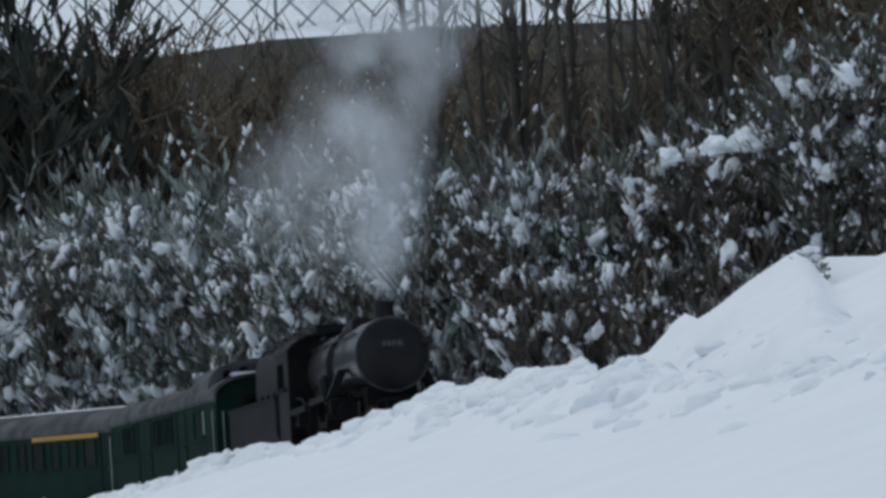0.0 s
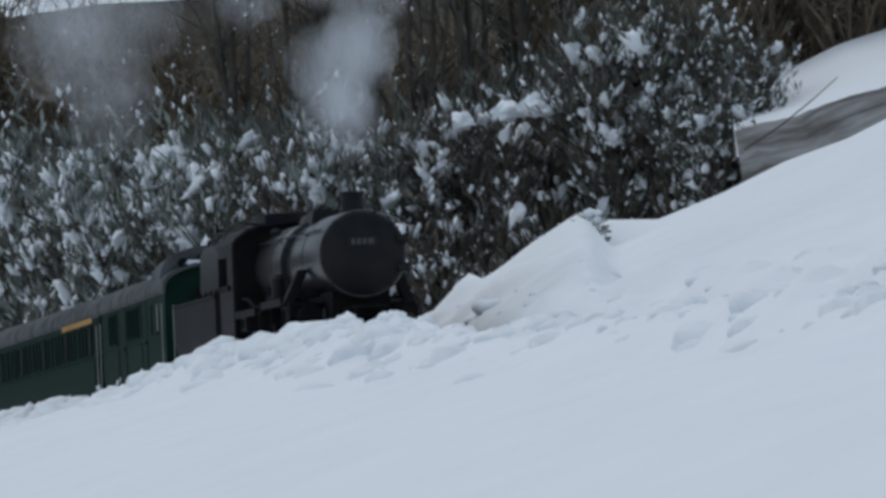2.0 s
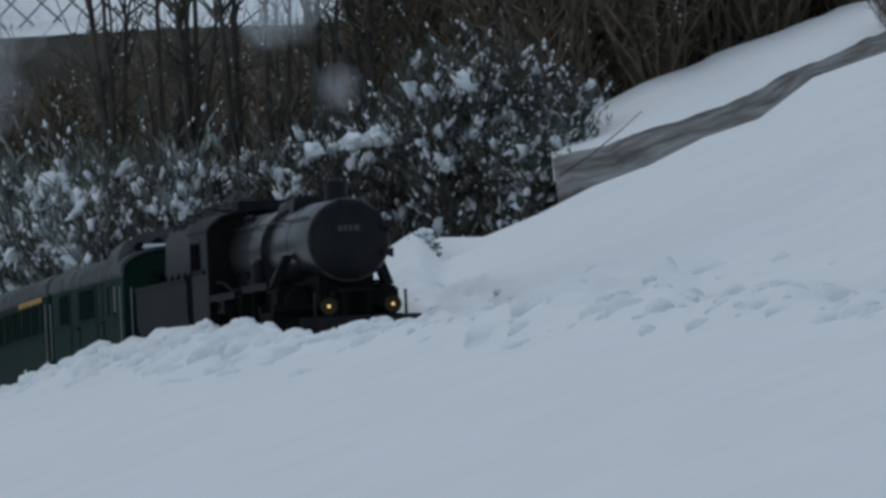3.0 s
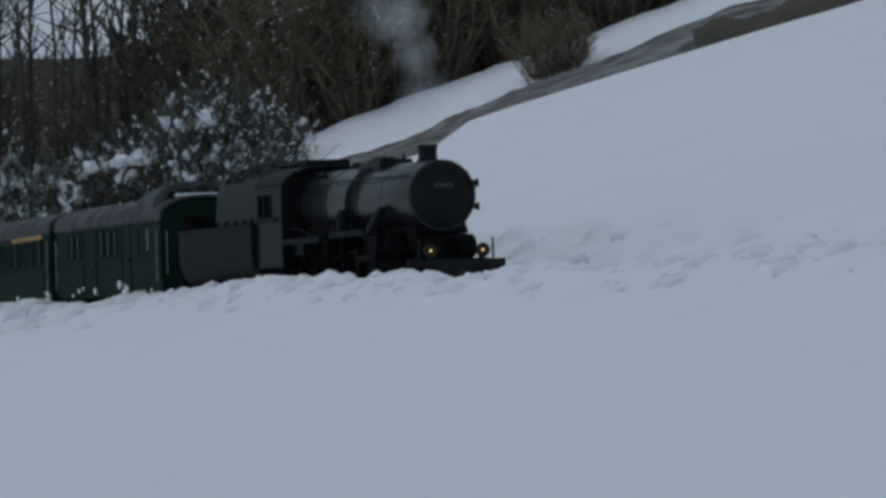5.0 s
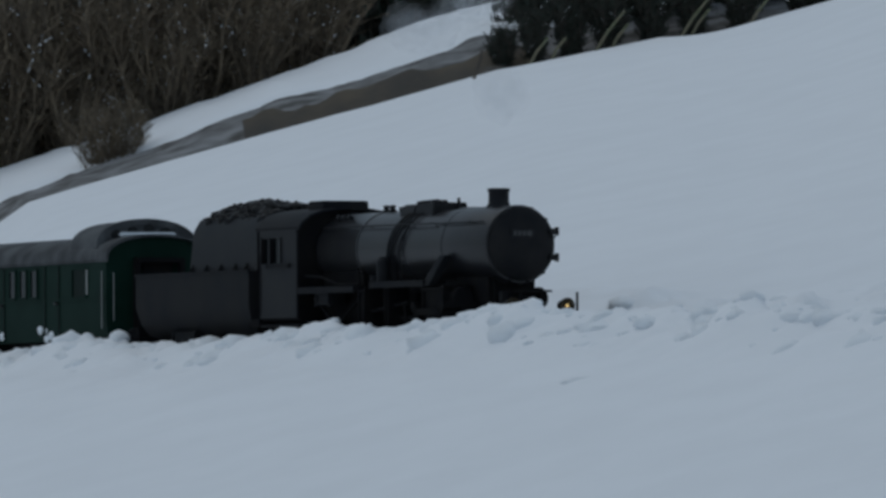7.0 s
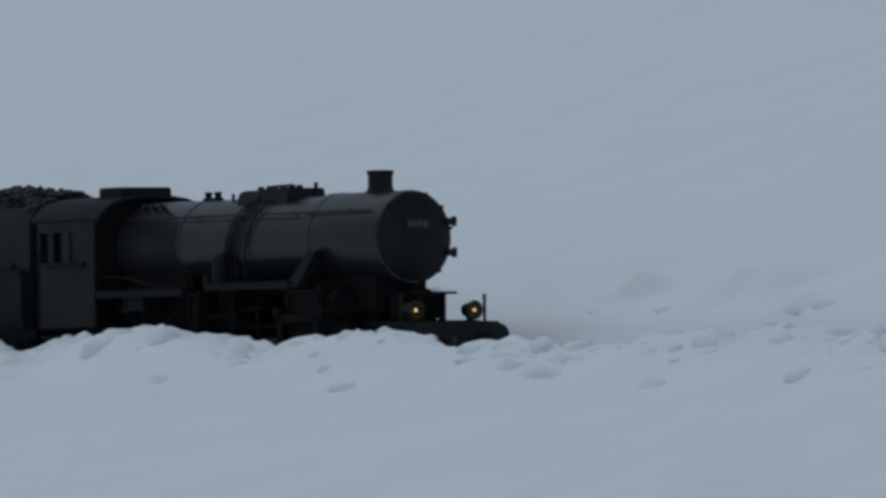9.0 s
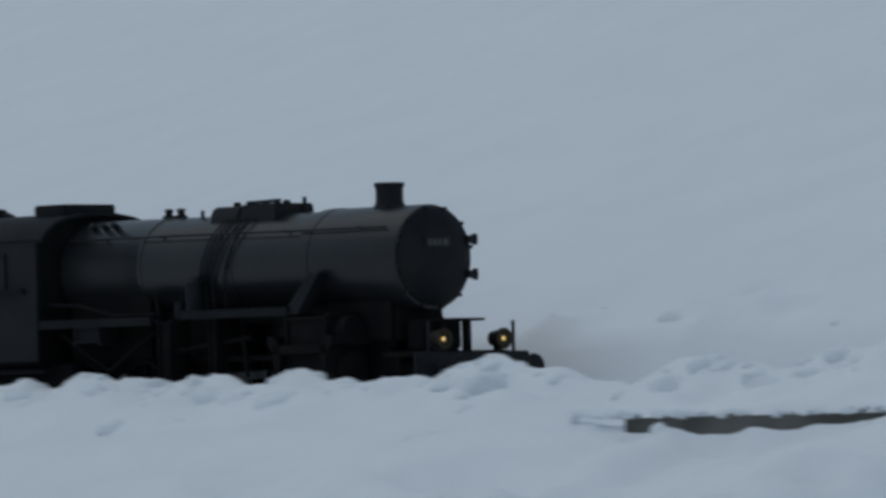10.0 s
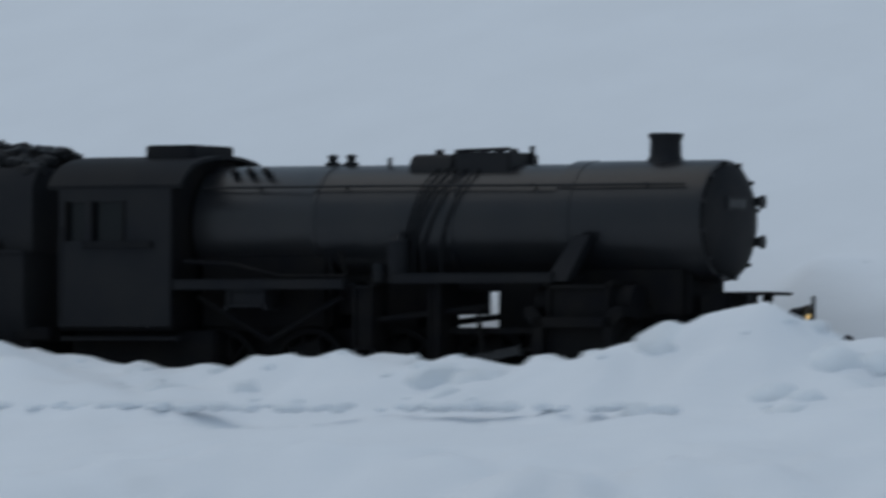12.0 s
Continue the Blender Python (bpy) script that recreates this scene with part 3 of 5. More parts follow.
    # cab: two sides with window openings, front sheet, roof
    cab = new("cab")
    cab.parent = loco
    for side in (-1, 1):
        y0, y1 = side * 1.38, side * 1.43
        for nm, sx0, sx1, sz0, sz1 in (("cab_side", -11.35, -9.25, 1.42, 2.78), ("cab_post", -11.35, -11.22, 2.78, 3.68), ("cab_post", -10.86, -10.72, 2.78, 3.4),
                                       ("cab_front_panel", -10.12, -9.25, 2.78, 3.68), ("cab_header", -11.22, -10.12, 3.40, 3.68)):
            part(nm, box(B(), sx0, sx1, y0, y1, sz0, sz1), BLACK, cab)
        bm = box(B(), -10.86, -9.6, side * 1.40, side * 1.49, 2.68, 2.75, 0.015)
        part("arm_rest", bm, GREY, cab)
        bm = B()
        for x0, x1, z0, z1 in ((-11.24, -11.2, 2.78, 3.42), (-10.74, -10.7, 2.78, 3.42), (-10.14, -10.1, 2.78, 3.42)):
            box(bm, x0, x1, side * 1.36, side * 1.455, z0, z1)
        part("window_frame", bm, UNDER, cab)
        for wx0, wx1 in ((-11.27, -10.8), (-10.78, -10.06)):
            part("window_pane", box(B(), wx0, wx1, side * 1.33, side * 1.36, 2.7, 3.5), GLASS_DARK, cab)
        bm = box(B(), -11.3, -9.1, side * 1.2, side * 1.42, 1.2, 1.26, 0.01)
        rod(bm, (-11.3, side * 1.43, 1.5), (-11.3, side * 1.43, 3.0), 0.025)
        part("cab_step", bm, GREY, cab)
    arc = [(-1.47, 3.66), (-1.36, 3.80), (-1.12, 3.98), (-0.8, 4.08), (-0.4, 4.14), (0, 4.16), (0.4, 4.14), (0.8, 4.08), (1.12, 3.98), (1.36, 3.80), (1.47, 3.66)]
    bm = extrude_section(B(), arc + [(y * 0.97, z - 0.06) for y, z in arc[::-1]], -11.55, -9.05)
    part("cab_roof", bm, GREY, cab)
    bm = extrude_section(B(), [(-1.38, 1.42), (1.38, 1.42), (1.38, 3.68)] + [(y * 0.95, z - 0.03) for y, z in arc[1:-1]][::-1] + [(-1.38, 3.68)], -9.3, -9.24)
    part("cab_front", bm, UNDER, cab)
    part("cab_floor", box(B(), -11.35, -9.25, -1.36, 1.36, 1.36, 1.42), UNDER, cab)
    part("backhead", box(B(), -9.6, -9.3, -0.8, 0.8, 1.42, 3.5, 0.1), UNDER, cab)
    part("roof_vent", box(B(), -10.25, -9.35, -0.62, 0.62, 4.05, 4.32, 0.03), GREY, cab)
    bm = box(B(), -11.3, -8.6, -1.1, 1.1, 0.62, 1.36, 0.05)
    part("ash_pan", bm, UNDER, loco)
    wheels = [wheelset(loco, x, 0.7) for x in DRIVERS] + [wheelset(loco, -1.25, 0.43, spokes=9, name="leading_wheelset")]
    rods = []
    for side in (-1, 1):
        bm = box(B(), DRIVERS[-1] - 0.12, DRIVERS[0] + 0.12, side * 0.88, side * 0.95, -0.07, 0.07, 0.02)
        for x in DRIVERS:
            rod(bm, (x, side * 0.86, 0), (x, side * 0.97, 0), 0.14, sides=16)
        rods.append(part("coupling_rod", bm, STEEL, loco))
        bm = box(B(), -3.95, 0.0, side * 1.0, side * 1.07, -0.07, 0.07, 0.02)
        rod(bm, (-3.95, side * 0.98, 0), (-3.95, side * 1.09, 0), 0.16, sides=16)
        rods.append(part("connecting_rod", bm, STEEL, loco))
    return loco, wheels, rods


def tender():
    base = new("tender")
    tagged(base, "black tub-shaped tender heaped with coal", "tender")
    # tub
    prof = [(-1.44, 2.62), (-1.44, 1.75), (-1.36, 1.35), (-1.15, 1.08), (-0.8, 0.95), (0.8, 0.95), (1.15, 1.08), (1.36, 1.35), (1.44, 1.75), (1.44, 2.62)]
    bm = extrude_section(B(), prof, -19.2, -12.0)
    for v in bm.verts:
        if v.co.x < -18.6 and v.co.z < 1.6:
            v.co.x += 0.18
    bmesh.ops.bevel(bm, geom=[e for e in bm.edges if abs(e.verts[0].co.x - e.verts[1].co.x) < 0.2 and e.verts[0].co.x < -18.6], offset=0.06, segments=2, affect="EDGES")
    tub = part("water_tub", bm, GREY, base)
    part("tub_rim", box(box(B(), -19.23, -11.98, -1.47, -1.40, 2.58, 2.66, 0.015), -19.23, -11.98, 1.40, 1.47, 2.58, 2.66, 0.015), GREY, tub)
    # coal bunker
    bm = extrude_section(B(), [(-1.2, 2.6), (-1.2, 3.68), (-1.02, 3.98), (1.02, 3.98), (1.2, 3.68), (1.2, 2.6)], -16.25, -12.0)
    for v in bm.verts:
        if v.co.x < -16.2 and v.co.z > 3.3:
            v.co.x += 0.3
    bunker = part("coal_bunker", bm, BLACK, base)
    for side in (-1, 1):
        for x in (-16.0, -15.1, -14.2, -13.3, -12.6):
            bm = B()
            v = [bm.verts.new(p) for p in ((x - 0.09, side * 1.2, 2.64), (x + 0.09, side * 1.2, 2.64), (x, side * 1.2, 2.86), (x, side * 1.34, 2.64))]
            for f in ((0, 1, 2), (0, 1, 3), (1, 2, 3), (0, 2, 3)):
                bm.faces.new([v[i] for i in f])
            bmesh.ops.recalc_face_normals(bm, faces=bm.faces)
            part("bunker_gusset", bm, UNDER, base)
    rng = random.Random(4)
    bm = B()
    for _ in range(420):
        x, y = rng.uniform(-15.8, -12.1), rng.uniform(-0.98, 0.98)
        top = 3.95 + 0.5 * max(0, 1 - (y / 1.05) ** 2) * (0.55 + 0.45 * math.sin((x + 16.3) / 4.1 * math.pi * 0.9)) * rng.uniform(0.75, 1.05)
        made = bmesh.ops.create_icosphere(bm, subdivisions=1, radius=rng.uniform(0.09, 0.2))["verts"]
        for v in made:
            v.co = Vector((v.co.x * rng.uniform(0.8, 1.3), v.co.y * rng.uniform(0.8, 1.3), v.co.z * rng.uniform(0.6, 1.0))) * rng.uniform(0.85, 1.15) + Vector((x, y, top - 0.08))
    coal = part("coal", bm, COAL, base, "heap of black coal lumps", smooth=False)
    coal["kind"] = "stuff"
    part("rear_tank_top", box(B(), -19.15, -16.5, -1.38, 1.38, 2.5, 2.6, 0.03), GREY, base)
    part("filler_lid", lathe(B(), [(2.6, 0.35), (2.8, 0.35), (2.85, 0.3)], along="z", origin=(-17.9, 0, 0), sides=20), BLACK, base)
    bm = box(B(), -19.3, -11.7, -0.9, 0.9, 0.72, 0.98, 0.02)
    box(bm, -19.45, -19.3, -1.3, 1.3, 0.82, 1.3, 0.02)
    box(bm, -12.25, -11.55, -1.35, 1.35, 1.2, 1.42, 0.02)
    part("underframe", bm, UNDER, base)
    for side in (-1, 1):
        for x in (-13.9, -17.6):
            bm = box(B(), x - 1.15, x + 1.15, side * 0.92, side * 1.02, 0.45, 0.85, 0.05)
            for dx in (-0.9, 0.9):
                box(bm, x + dx - 0.18, x + dx + 0.18, side * 0.95, side * 1.12, 0.3, 0.7, 0.03)
            part("bogie_frame", bm, UNDER, base)
        part("tool_box", box(B(), -17.0, -15.6, side * 1.0, side * 1.32, 0.85, 1.15, 0.04), GREY, base)
    wheels = [wheelset(base, x, 0.47, spokes=9) for x in (-13.0, -14.8, -16.7, -18.5)]
    for side in (-1, 1):
        buffer(base, -19.45, side * 0.88, 1.07, -1)
    return base, wheels


def roof_arc(half, eave, top, n=14):
    pts = []
    for k in range(n + 1):
        a = math.pi * k / n
        y = -half * math.cos(a)
        pts.append((y, eave + (top - eave) * math.sin(a) ** 0.75))
    return pts


def coach(x_front, length, kind):
    c = new("baggage_van" if kind == "van" else "passenger_coach")
    tagged(c, "dark green baggage van with a snow-dusted grey roof and lookout" if kind == "van" else "dark green passenger coach with an orange stripe and grey roof",
           "railway van" if kind == "van" else "railway coach")
    x0, x1 = x_front - length, x_front
    H = 1.43
    side_prof = [(-H + 0.06, 1.0), (-H, 1.5), (-H, 3.12)]
    bm = extrude_section(B(), side_prof + [(y * 0.985, z - 0.05) for y, z in roof_arc(H, 3.15, 3.72)][1:-1] + [(H, 3.12), (H, 1.5), (H - 0.06, 1.0)], x0, x1)
    body = part("body", bm, GREEN, c)
    outer = roof_arc(H + 0.07, 3.1, 3.76)
    bm = extrude_section(B(), outer + [(y * 0.96, z - 0.07) for y, z in outer[::-1]], x0 - 0.14, x1 + 0.14)
    roof = part("roof", bm, ROOF, c)
    # snow lying on the roof
    bm = extrude_section(B(), [(y * 0.72, z + 0.03 - 0.05 * abs(y)) for y, z in outer[3:-3]] + [(y * 0.72, z - 0.02) for y, z in outer[3:-3][::-1]], x0 + 0.2, x1 - (2.9 if kind == "van" else 0.3))
    part("roof_snow", bm, SNOW_LOOSE, c, "thin patch of snow on the roof")
    for side in (-1, 1):
        ys = side * (H + 0.012)
        cols = []
        if kind == "van":
            cols = [("window", x1 - 1.9, 0.95, 2.15, 2.85), ("window", x1 - 5.2, 0.42, 2.2, 2.9), ("window", x1 - 6.0, 0.42, 2.2, 2.9), ("window", x1 - 6.8, 0.42, 2.2, 2.9), ("window", x1 - 9.6, 0.42, 2.2, 2.9), ("window", x1 - 10.4, 0.42, 2.2, 2.9)]
            doors = [(x1 - 3.9, 1.0), (x1 - 8.2, 1.5)]
        else:
            cols = [("window", x1 - 1.6 - k * 1.15, 0.5 if k % 3 else 0.72, 2.1, 2.85) for k in range(int((length - 2.4) / 1.15))]
            doors = [(x1 - 0.55, 0.7), (x0 + 0.55, 0.7)]
        for nm, xc, w, z0, z1 in cols:
            bm = box(B(), xc - w / 2, xc + w / 2, min(ys, ys - side * 0.04), max(ys, ys - side * 0.04), z0, z1)
            win = part("window", bm, GLASS_DARK if kind != "van" or w < 0.6 else GREEN_DARK, c)
            bm = B()
            for a, b, lo, hi in ((xc - w / 2 - 0.05, xc - w / 2, z0 - 0.05, z1 + 0.05), (xc + w / 2, xc + w / 2 + 0.05, z0 - 0.05, z1 + 0.05), (xc - w / 2, xc + w / 2, z0 - 0.05, z0), (xc - w / 2, xc + w / 2, z1, z1 + 0.05)):
                box(bm, a, b, min(ys, ys + side * 0.03), max(ys, ys + side * 0.03), lo, hi)
            part("window_frame", bm, GREEN, win)
        for xc, w in doors:
            for xx in (xc - w / 2, xc + w / 2):
                d = part("door_joint", box(B(), xx - 0.035, xx + 0.035, min(ys, ys + side * 0.012), max(ys, ys + side * 0.012), 1.15, 3.0), GREEN_DARK, c)
            part("door_handle", rod(B(), (xc + w / 2 - 0.12, ys, 2.0), (xc + w / 2 - 0.12, ys + side * 0.08, 2.0), 0.04), STEEL, d)
        bm = box(B(), x0, x1, min(ys, ys + side * 0.015), max(ys, ys + side * 0.015), 2.06, 2.12)
        part("waist_moulding", bm, GREEN, c)
        for xx in (x1 - 0.14, x0 + 0.14):
            part("handrail", rod(B(), (xx, ys + side * 0.06, 1.3), (xx, ys + side * 0.06, 2.8), 0.013), WHITE, c, "pale painted handrail")
        if kind == "van":
            bm = box(B(), x1 - 1.44, x1 - 1.3, min(ys, ys + side * 0.02), max(ys, ys + side * 0.02), 2.2, 2.85)
            part("pale_plate", bm, WHITE, c, "narrow pale plate beside the window")
        if kind != "van":
            bm = box(B(), x1 - 5.4, x1 - 1.0, min(ys, ys + side * 0.018), max(ys, ys + side * 0.018), 2.92, 3.05)
            part("class_stripe", bm, ORANGE, c, "orange-yellow class stripe")
        bm = box(B(), x0 + 0.4, x1 - 0.4, side * 1.2, side * 1.38, 0.62, 0.68, 0.01)
        part("footboard", bm, UNDER, c)
    # end doors
    for xe, s in ((x1, 1), (x0, -1)):
        bm = box(B(), min(xe, xe + s * 0.03), max(xe, xe + s * 0.03), -0.42, 0.42, 1.15, 3.0)
        part("end_door", bm, UNDER, c)
        bm = B()
        for y in (-0.62, 0.62):
            box(bm, min(xe, xe + s * 0.28), max(xe, xe + s * 0.28), y - 0.07, y + 0.07, 1.1, 3.05, 0.03)
        box(bm, min(xe, xe + s * 0.28), max(xe, xe + s * 0.28), -0.69, 0.69, 3.0, 3.14, 0.03)
        part("gangway_bellows", bm, UNDER, c)
        for side in (-1, 1):
            buffer(c, xe, side * 0.88, 1.07, s)
        for y in (-1.25, 1.25):
            part("end_handrail", rod(B(), (xe + s * 0.07, y, 1.5), (xe + s * 0.07, y, 2.75), 0.012), WHITE, c)
    if kind == "van":
        cup = [(y * 0.93, 3.35 + (z - 3.1) * 1.18) for y, z in outer]
        bm = extrude_section(B(), cup + [(1.3, 3.2), (-1.3, 3.2)], x1 - 2.7, x1 - 0.75)
        look_out = part("roof_lookout", bm, ROOF, c)
        rim = [(y * 1.02, z + 0.05) for y, z in cup]
        bm = extrude_section(B(), rim + [(y * 0.9, z - 0.12) for y, z in cup[::-1]], x1 - 0.95, x1 - 0.72)
        part("lookout_rim", bm, ROOF, look_out)
        for k, a in enumerate((-0.75, -0.35, 0.05, 0.45)):
            bm = rod(B(), (x1 - 0.76, a * 1.15, 3.92 - 0.22 * abs(a)), (x1 - 0.68, a * 1.15, 3.92 - 0.22 * abs(a)), 0.13, sides=16)
            part("lookout_window", bm, GLASS_DARK, look_out)
        bm = box(B(), x1 - 0.72, x1 - 0.62, -0.8, 0.8, 3.7, 3.82, 0.04)
        part("lookout_snow", bm, SNOW_LOOSE, c, "snow clinging below the lookout windows")
    # snow clinging to the skirts
    rng = random.Random(int(length * 10))
    bm = B()
    for _ in range(18):
        x, s = rng.choice((rng.uniform(x1 - 1.2, x1 - 0.2), rng.uniform(x1 - 5, x1 - 4), rng.uniform(x0, x1))), rng.choice((-1, 1))
        z = rng.uniform(1.0, 1.35)
        made = bmesh.ops.create_icosphere(bm, subdivisions=1, radius=rng.uniform(0.05, 0.14))["verts"]
        for v in made:
            v.co = Vector((v.co.x * 1.4, v.co.y * 0.5, v.co.z)) + Vector((x, s * (H + 0.01 if z > 1.45 else H - 0.02), z))
    clinging = part("clinging_snow", bm, SNOW_LOOSE, c, "snow frozen to the skirt")
    clinging["kind"] = "stuff"
    bm = box(B(), x0 + 0.2, x1 - 0.2, -0.95, 0.95, 0.72, 1.05, 0.02)
    for side in (-1, 1):
        for xx in (x1 - 2.4, x0 + 2.4):
            box(bm, xx - 0.9, xx + 0.9, side * 0.95, side * 1.05, 0.5, 0.8, 0.05)
            box(bm, xx - 0.2, xx + 0.2, side * 0.95, side * 1.15, 0.3, 0.75, 0.04)
    part("underframe", bm, UNDER, c)
    wheels = [wheelset(c, x1 - 2.4, 0.48, spokes=9), wheelset(c, x0 + 2.4, 0.48, spokes=9)]
    return c, wheels


LOCO, LOCO_WHEELS, RODS = locomotive()
TENDER, TENDER_WHEELS = tender()
VAN, VAN_WHEELS = coach(0.0, 12.2, "van")
COACH, COACH_WHEELS = coach(0.0, 24.0, "coach")


# ---- edging stones along the foot of the bank ----
def edging(q0, q1):
    n = max(3, int((q1 - q0) / 0.4))
    return part("edging_stone", strip("edging", np.linspace(q0, q1, n), -5.42, -5.02, -0.75, 0.1, STONE), STONE)


for q0, q1 in ((197.9, 203.7), (205.3, 210.97), (211.0, 216.67), (216.7, 222.37)):
    tagged(edging(q0, q1), "weathered grey concrete edging stone half covered by snow", "edging", group="edging stones below the track")


# ---- clods thrown up by the plough ----
def blob(bm, rng, centre, r, flat=0.75, sub=1):
    made = bmesh.ops.create_icosphere(bm, subdivisions=sub, radius=r)["verts"]
    sx, sy, sz = rng.uniform(0.8, 1.3), rng.uniform(0.8, 1.3), flat * rng.uniform(0.8, 1.15)
    for v in made:
        k = rng.uniform(0.84, 1.14)
        v.co = Vector((v.co.x * sx * k, v.co.y * sy * k, v.co.z * sz * k)) + centre


def ground_at(q, e):
    x, y, z = ground_height(np.array([float(q)]), np.array([float(e)]))
    return Vector((float(x[0]), float(y[0]), float(z[0]) + LIFT))


def clods():
    ico = bmesh.new()
    bmesh.ops.create_icosphere(ico, subdivisions=2, radius=1)
    ico.verts.ensure_lookup_table()
    base = np.array([v.co[:] for v in ico.verts])
    tri = np.array([[v.index for v in f.verts] for f in ico.faces])
    ico.free()
    g = np.random.default_rng(5)
    n = 3400
    q = g.uniform(-45, 258, n)
    q = np.where(g.random(n) < 0.25, g.uniform(-10, 70, n), q)
    e = -2.4 - np.abs(g.normal(0, 0.85, n))
    far = g.random(n) < 0.07
    e = np.where(far, 3.2 + np.abs(g.normal(0, 1.3, n)), e)
    x, y, z = ground_height(q, e)
    r = 0.08 + 0.32 * g.random(n) ** 2.6
    r = np.where(far & (q < 190), r * 1.25, r)
    r = np.where(q > 186, 0.06 + (r - 0.06) * 0.75, r)
    big = (g.random(n) < np.where(q < 186, 0.13, 0.10)) & ~far
    e = np.where(big, -2.75 - np.abs(g.normal(0, 1.1, n)), e)
    x, y, z = ground_height(q, e)
    r = np.where(big, g.uniform(0.26, 0.52, n), r)
    lump = 1 + 0.13 * g.standard_normal((n, len(base), 1)).clip(-1.3, 1.3)
    sc = np.stack([g.uniform(0.8, 1.4, n), g.uniform(0.8, 1.4, n), g.uniform(0.55, 0.95, n)], -1)[:, None, :]
    co = base[None] * lump * sc * r[:, None, None] + np.stack([x, y, z + LIFT - r * np.where(far | (q > 186), 0.62, 0.55)], -1)[:, None, :]
    faces = (tri[None] + (np.arange(n) * len(base))[:, None, None]).reshape(-1, 3)
    data = bpy.data.meshes.new("snow_clods")
    data.from_pydata((co.reshape(-1, 3) * K).tolist(), [], faces.tolist())
    data.materials.append(SNOW_LOOSE)
    data.shade_smooth()
    return tagged(new("snow_clods", data), "loose clods of ploughed snow along the track", "snow", kind="stuff")


clods()


def ledge_snow():
    """Soft ridges of snow that overhang the edging stones and lie against their feet."""
    rng = random.Random(14)
    bm = B()
    for q in np.arange(196.6, 236.0, 0.11):
        c, n = line(q), line_left(q)
        covered = 0.5 + 0.5 * math.sin(q * 1.3) * math.sin(q * 0.47 + 1)
        if rng.random() < 0.55:
            r = rng.uniform(0.09, 0.17)
            e = -5.3 + rng.uniform(-0.12, 0.1)
            blob(bm, rng, Vector((c[0] + n[0] * e, c[1] + n[1] * e, c[2] + 0.13 + rng.uniform(-0.02, 0.04) + LIFT)), r, 0.55, 2)
        if q > 210.5 and rng.random() < 0.9 or 203.4 < q < 205.6:
            r = rng.uniform(0.18, 0.30)
            e = -5.62 + rng.uniform(-0.12, 0.1)
            low = -0.12 - 0.10 * covered if q > 206 else -0.05
            blob(bm, rng, Vector((c[0] + n[0] * e, c[1] + n[1] * e, c[2] + low - r * 0.7 + LIFT)), r, 0.8, 2)
    ob = part("ledge_snow", bm, SNOW_LOOSE)
    return tagged(ob, "soft ridge of snow along the edging stones", "snow", kind="stuff")


ledge_snow()


# ---- the path and verge behind the crest ----
PATH_X = [11.9, 12.1, 14.5, 16.9, 18.3, 20.2, 23.9, 28.3, 31.7, 35.0, 36.4, 41.0, 48.0]
PATH_Z = [6.1, 6.2, 6.7, 7.4, 8.15, 8.85, 10.1, 11.8, 12.6, 13.7, 14.3, 14.9, 15.8]
VERGE_X = [11.9, 13.0, 15.1, 18.3, 20.5, 24.3, 28.4, 32.0, 35.1, 41.0, 48.0]
VERGE_Z = [7.0, 7.5, 8.4, 9.5, 10.2, 11.4, 12.9, 14.1, 15.4, 16.8, 18.2]


def cross_sheet(name, xs, rows, mat, label, category, rough=0.12, seed=40):
    """A sheet across x whose rows are (y, height as a function of x)."""
    data = bpy.data.meshes.new(name)
    co = []
    for x in xs:
        for y, h in rows:
            bump = rough * fractal(np.array(x / 0.9), np.array(y / 0.9), seed, 4)
            co.append((x * K, (y + 0.6 * float(fractal(np.array(x / 1.5), np.array(y * 0.3), seed + 5, 3))) * K, (h(x) + float(bump) + LIFT) * K))
    n = len(rows)
    faces = [(i * n + j, i * n + j + 1, (i + 1) * n + j + 1, (i + 1) * n + j) for i in range(len(xs) - 1) for j in range(n - 1)]
    data.from_pydata(co, [], [f[::-1] for f in faces])
    data.materials.append(mat)
    data.shade_smooth()
    return tagged(new(name, data), label, category, kind="structure")


def path_z(x):
    return float(np.interp(x, PATH_X, PATH_Z))


def verge_z(x):
    return float(np.interp(x, VERGE_X, VERGE_Z))


def crest_z(x):
    return float(np.interp(math.degrees(math.atan2(x, 318)), CREST_AZ, CREST_Z))


xs = np.arange(11.9, 48.1, 0.4)
cross_sheet("road", xs, [(319.5, lambda x: crest_z(x) - 1.6), (320.5, lambda x: crest_z(x) - 0.5), (322.5, lambda x: 0.45 * crest_z(x) + 0.55 * path_z(x) - 0.1), (324.0, path_z), (326.0, lambda x: path_z(x) + 0.05)],
            ASPHALT, "grey wet asphalt path cleared of snow", "road", 0.16)
cross_sheet("verge", xs, [(323.8, lambda x: path_z(x) - 0.6), (324.9, lambda x: path_z(x) + 0.12), (327.0, lambda x: path_z(x) * 0.75 + verge_z(x) * 0.25 + 0.1), (331.0, lambda x: path_z(x) * 0.35 + verge_z(x) * 0.65), (335.0, verge_z), (341.0, lambda x: verge_z(x) - 1.0), (380.0, lambda x: verge_z(x) - 9.0)],
            SNOW, "snow-covered verge beyond the path", "snow", 0.14)
xs = np.arange(27.0, 38.0, 0.4)
cross_sheet("earth_bank", xs, [(319.4, lambda x: crest_z(x) - 0.9), (320.2, lambda x: crest_z(x) - 0.1), (322.0, lambda x: crest_z(x) * 0.45 + path_z(x) * 0.55 + 0.1)], EARTH, "bare brown earth at the edge of the path", "earth", 0.4, 60)
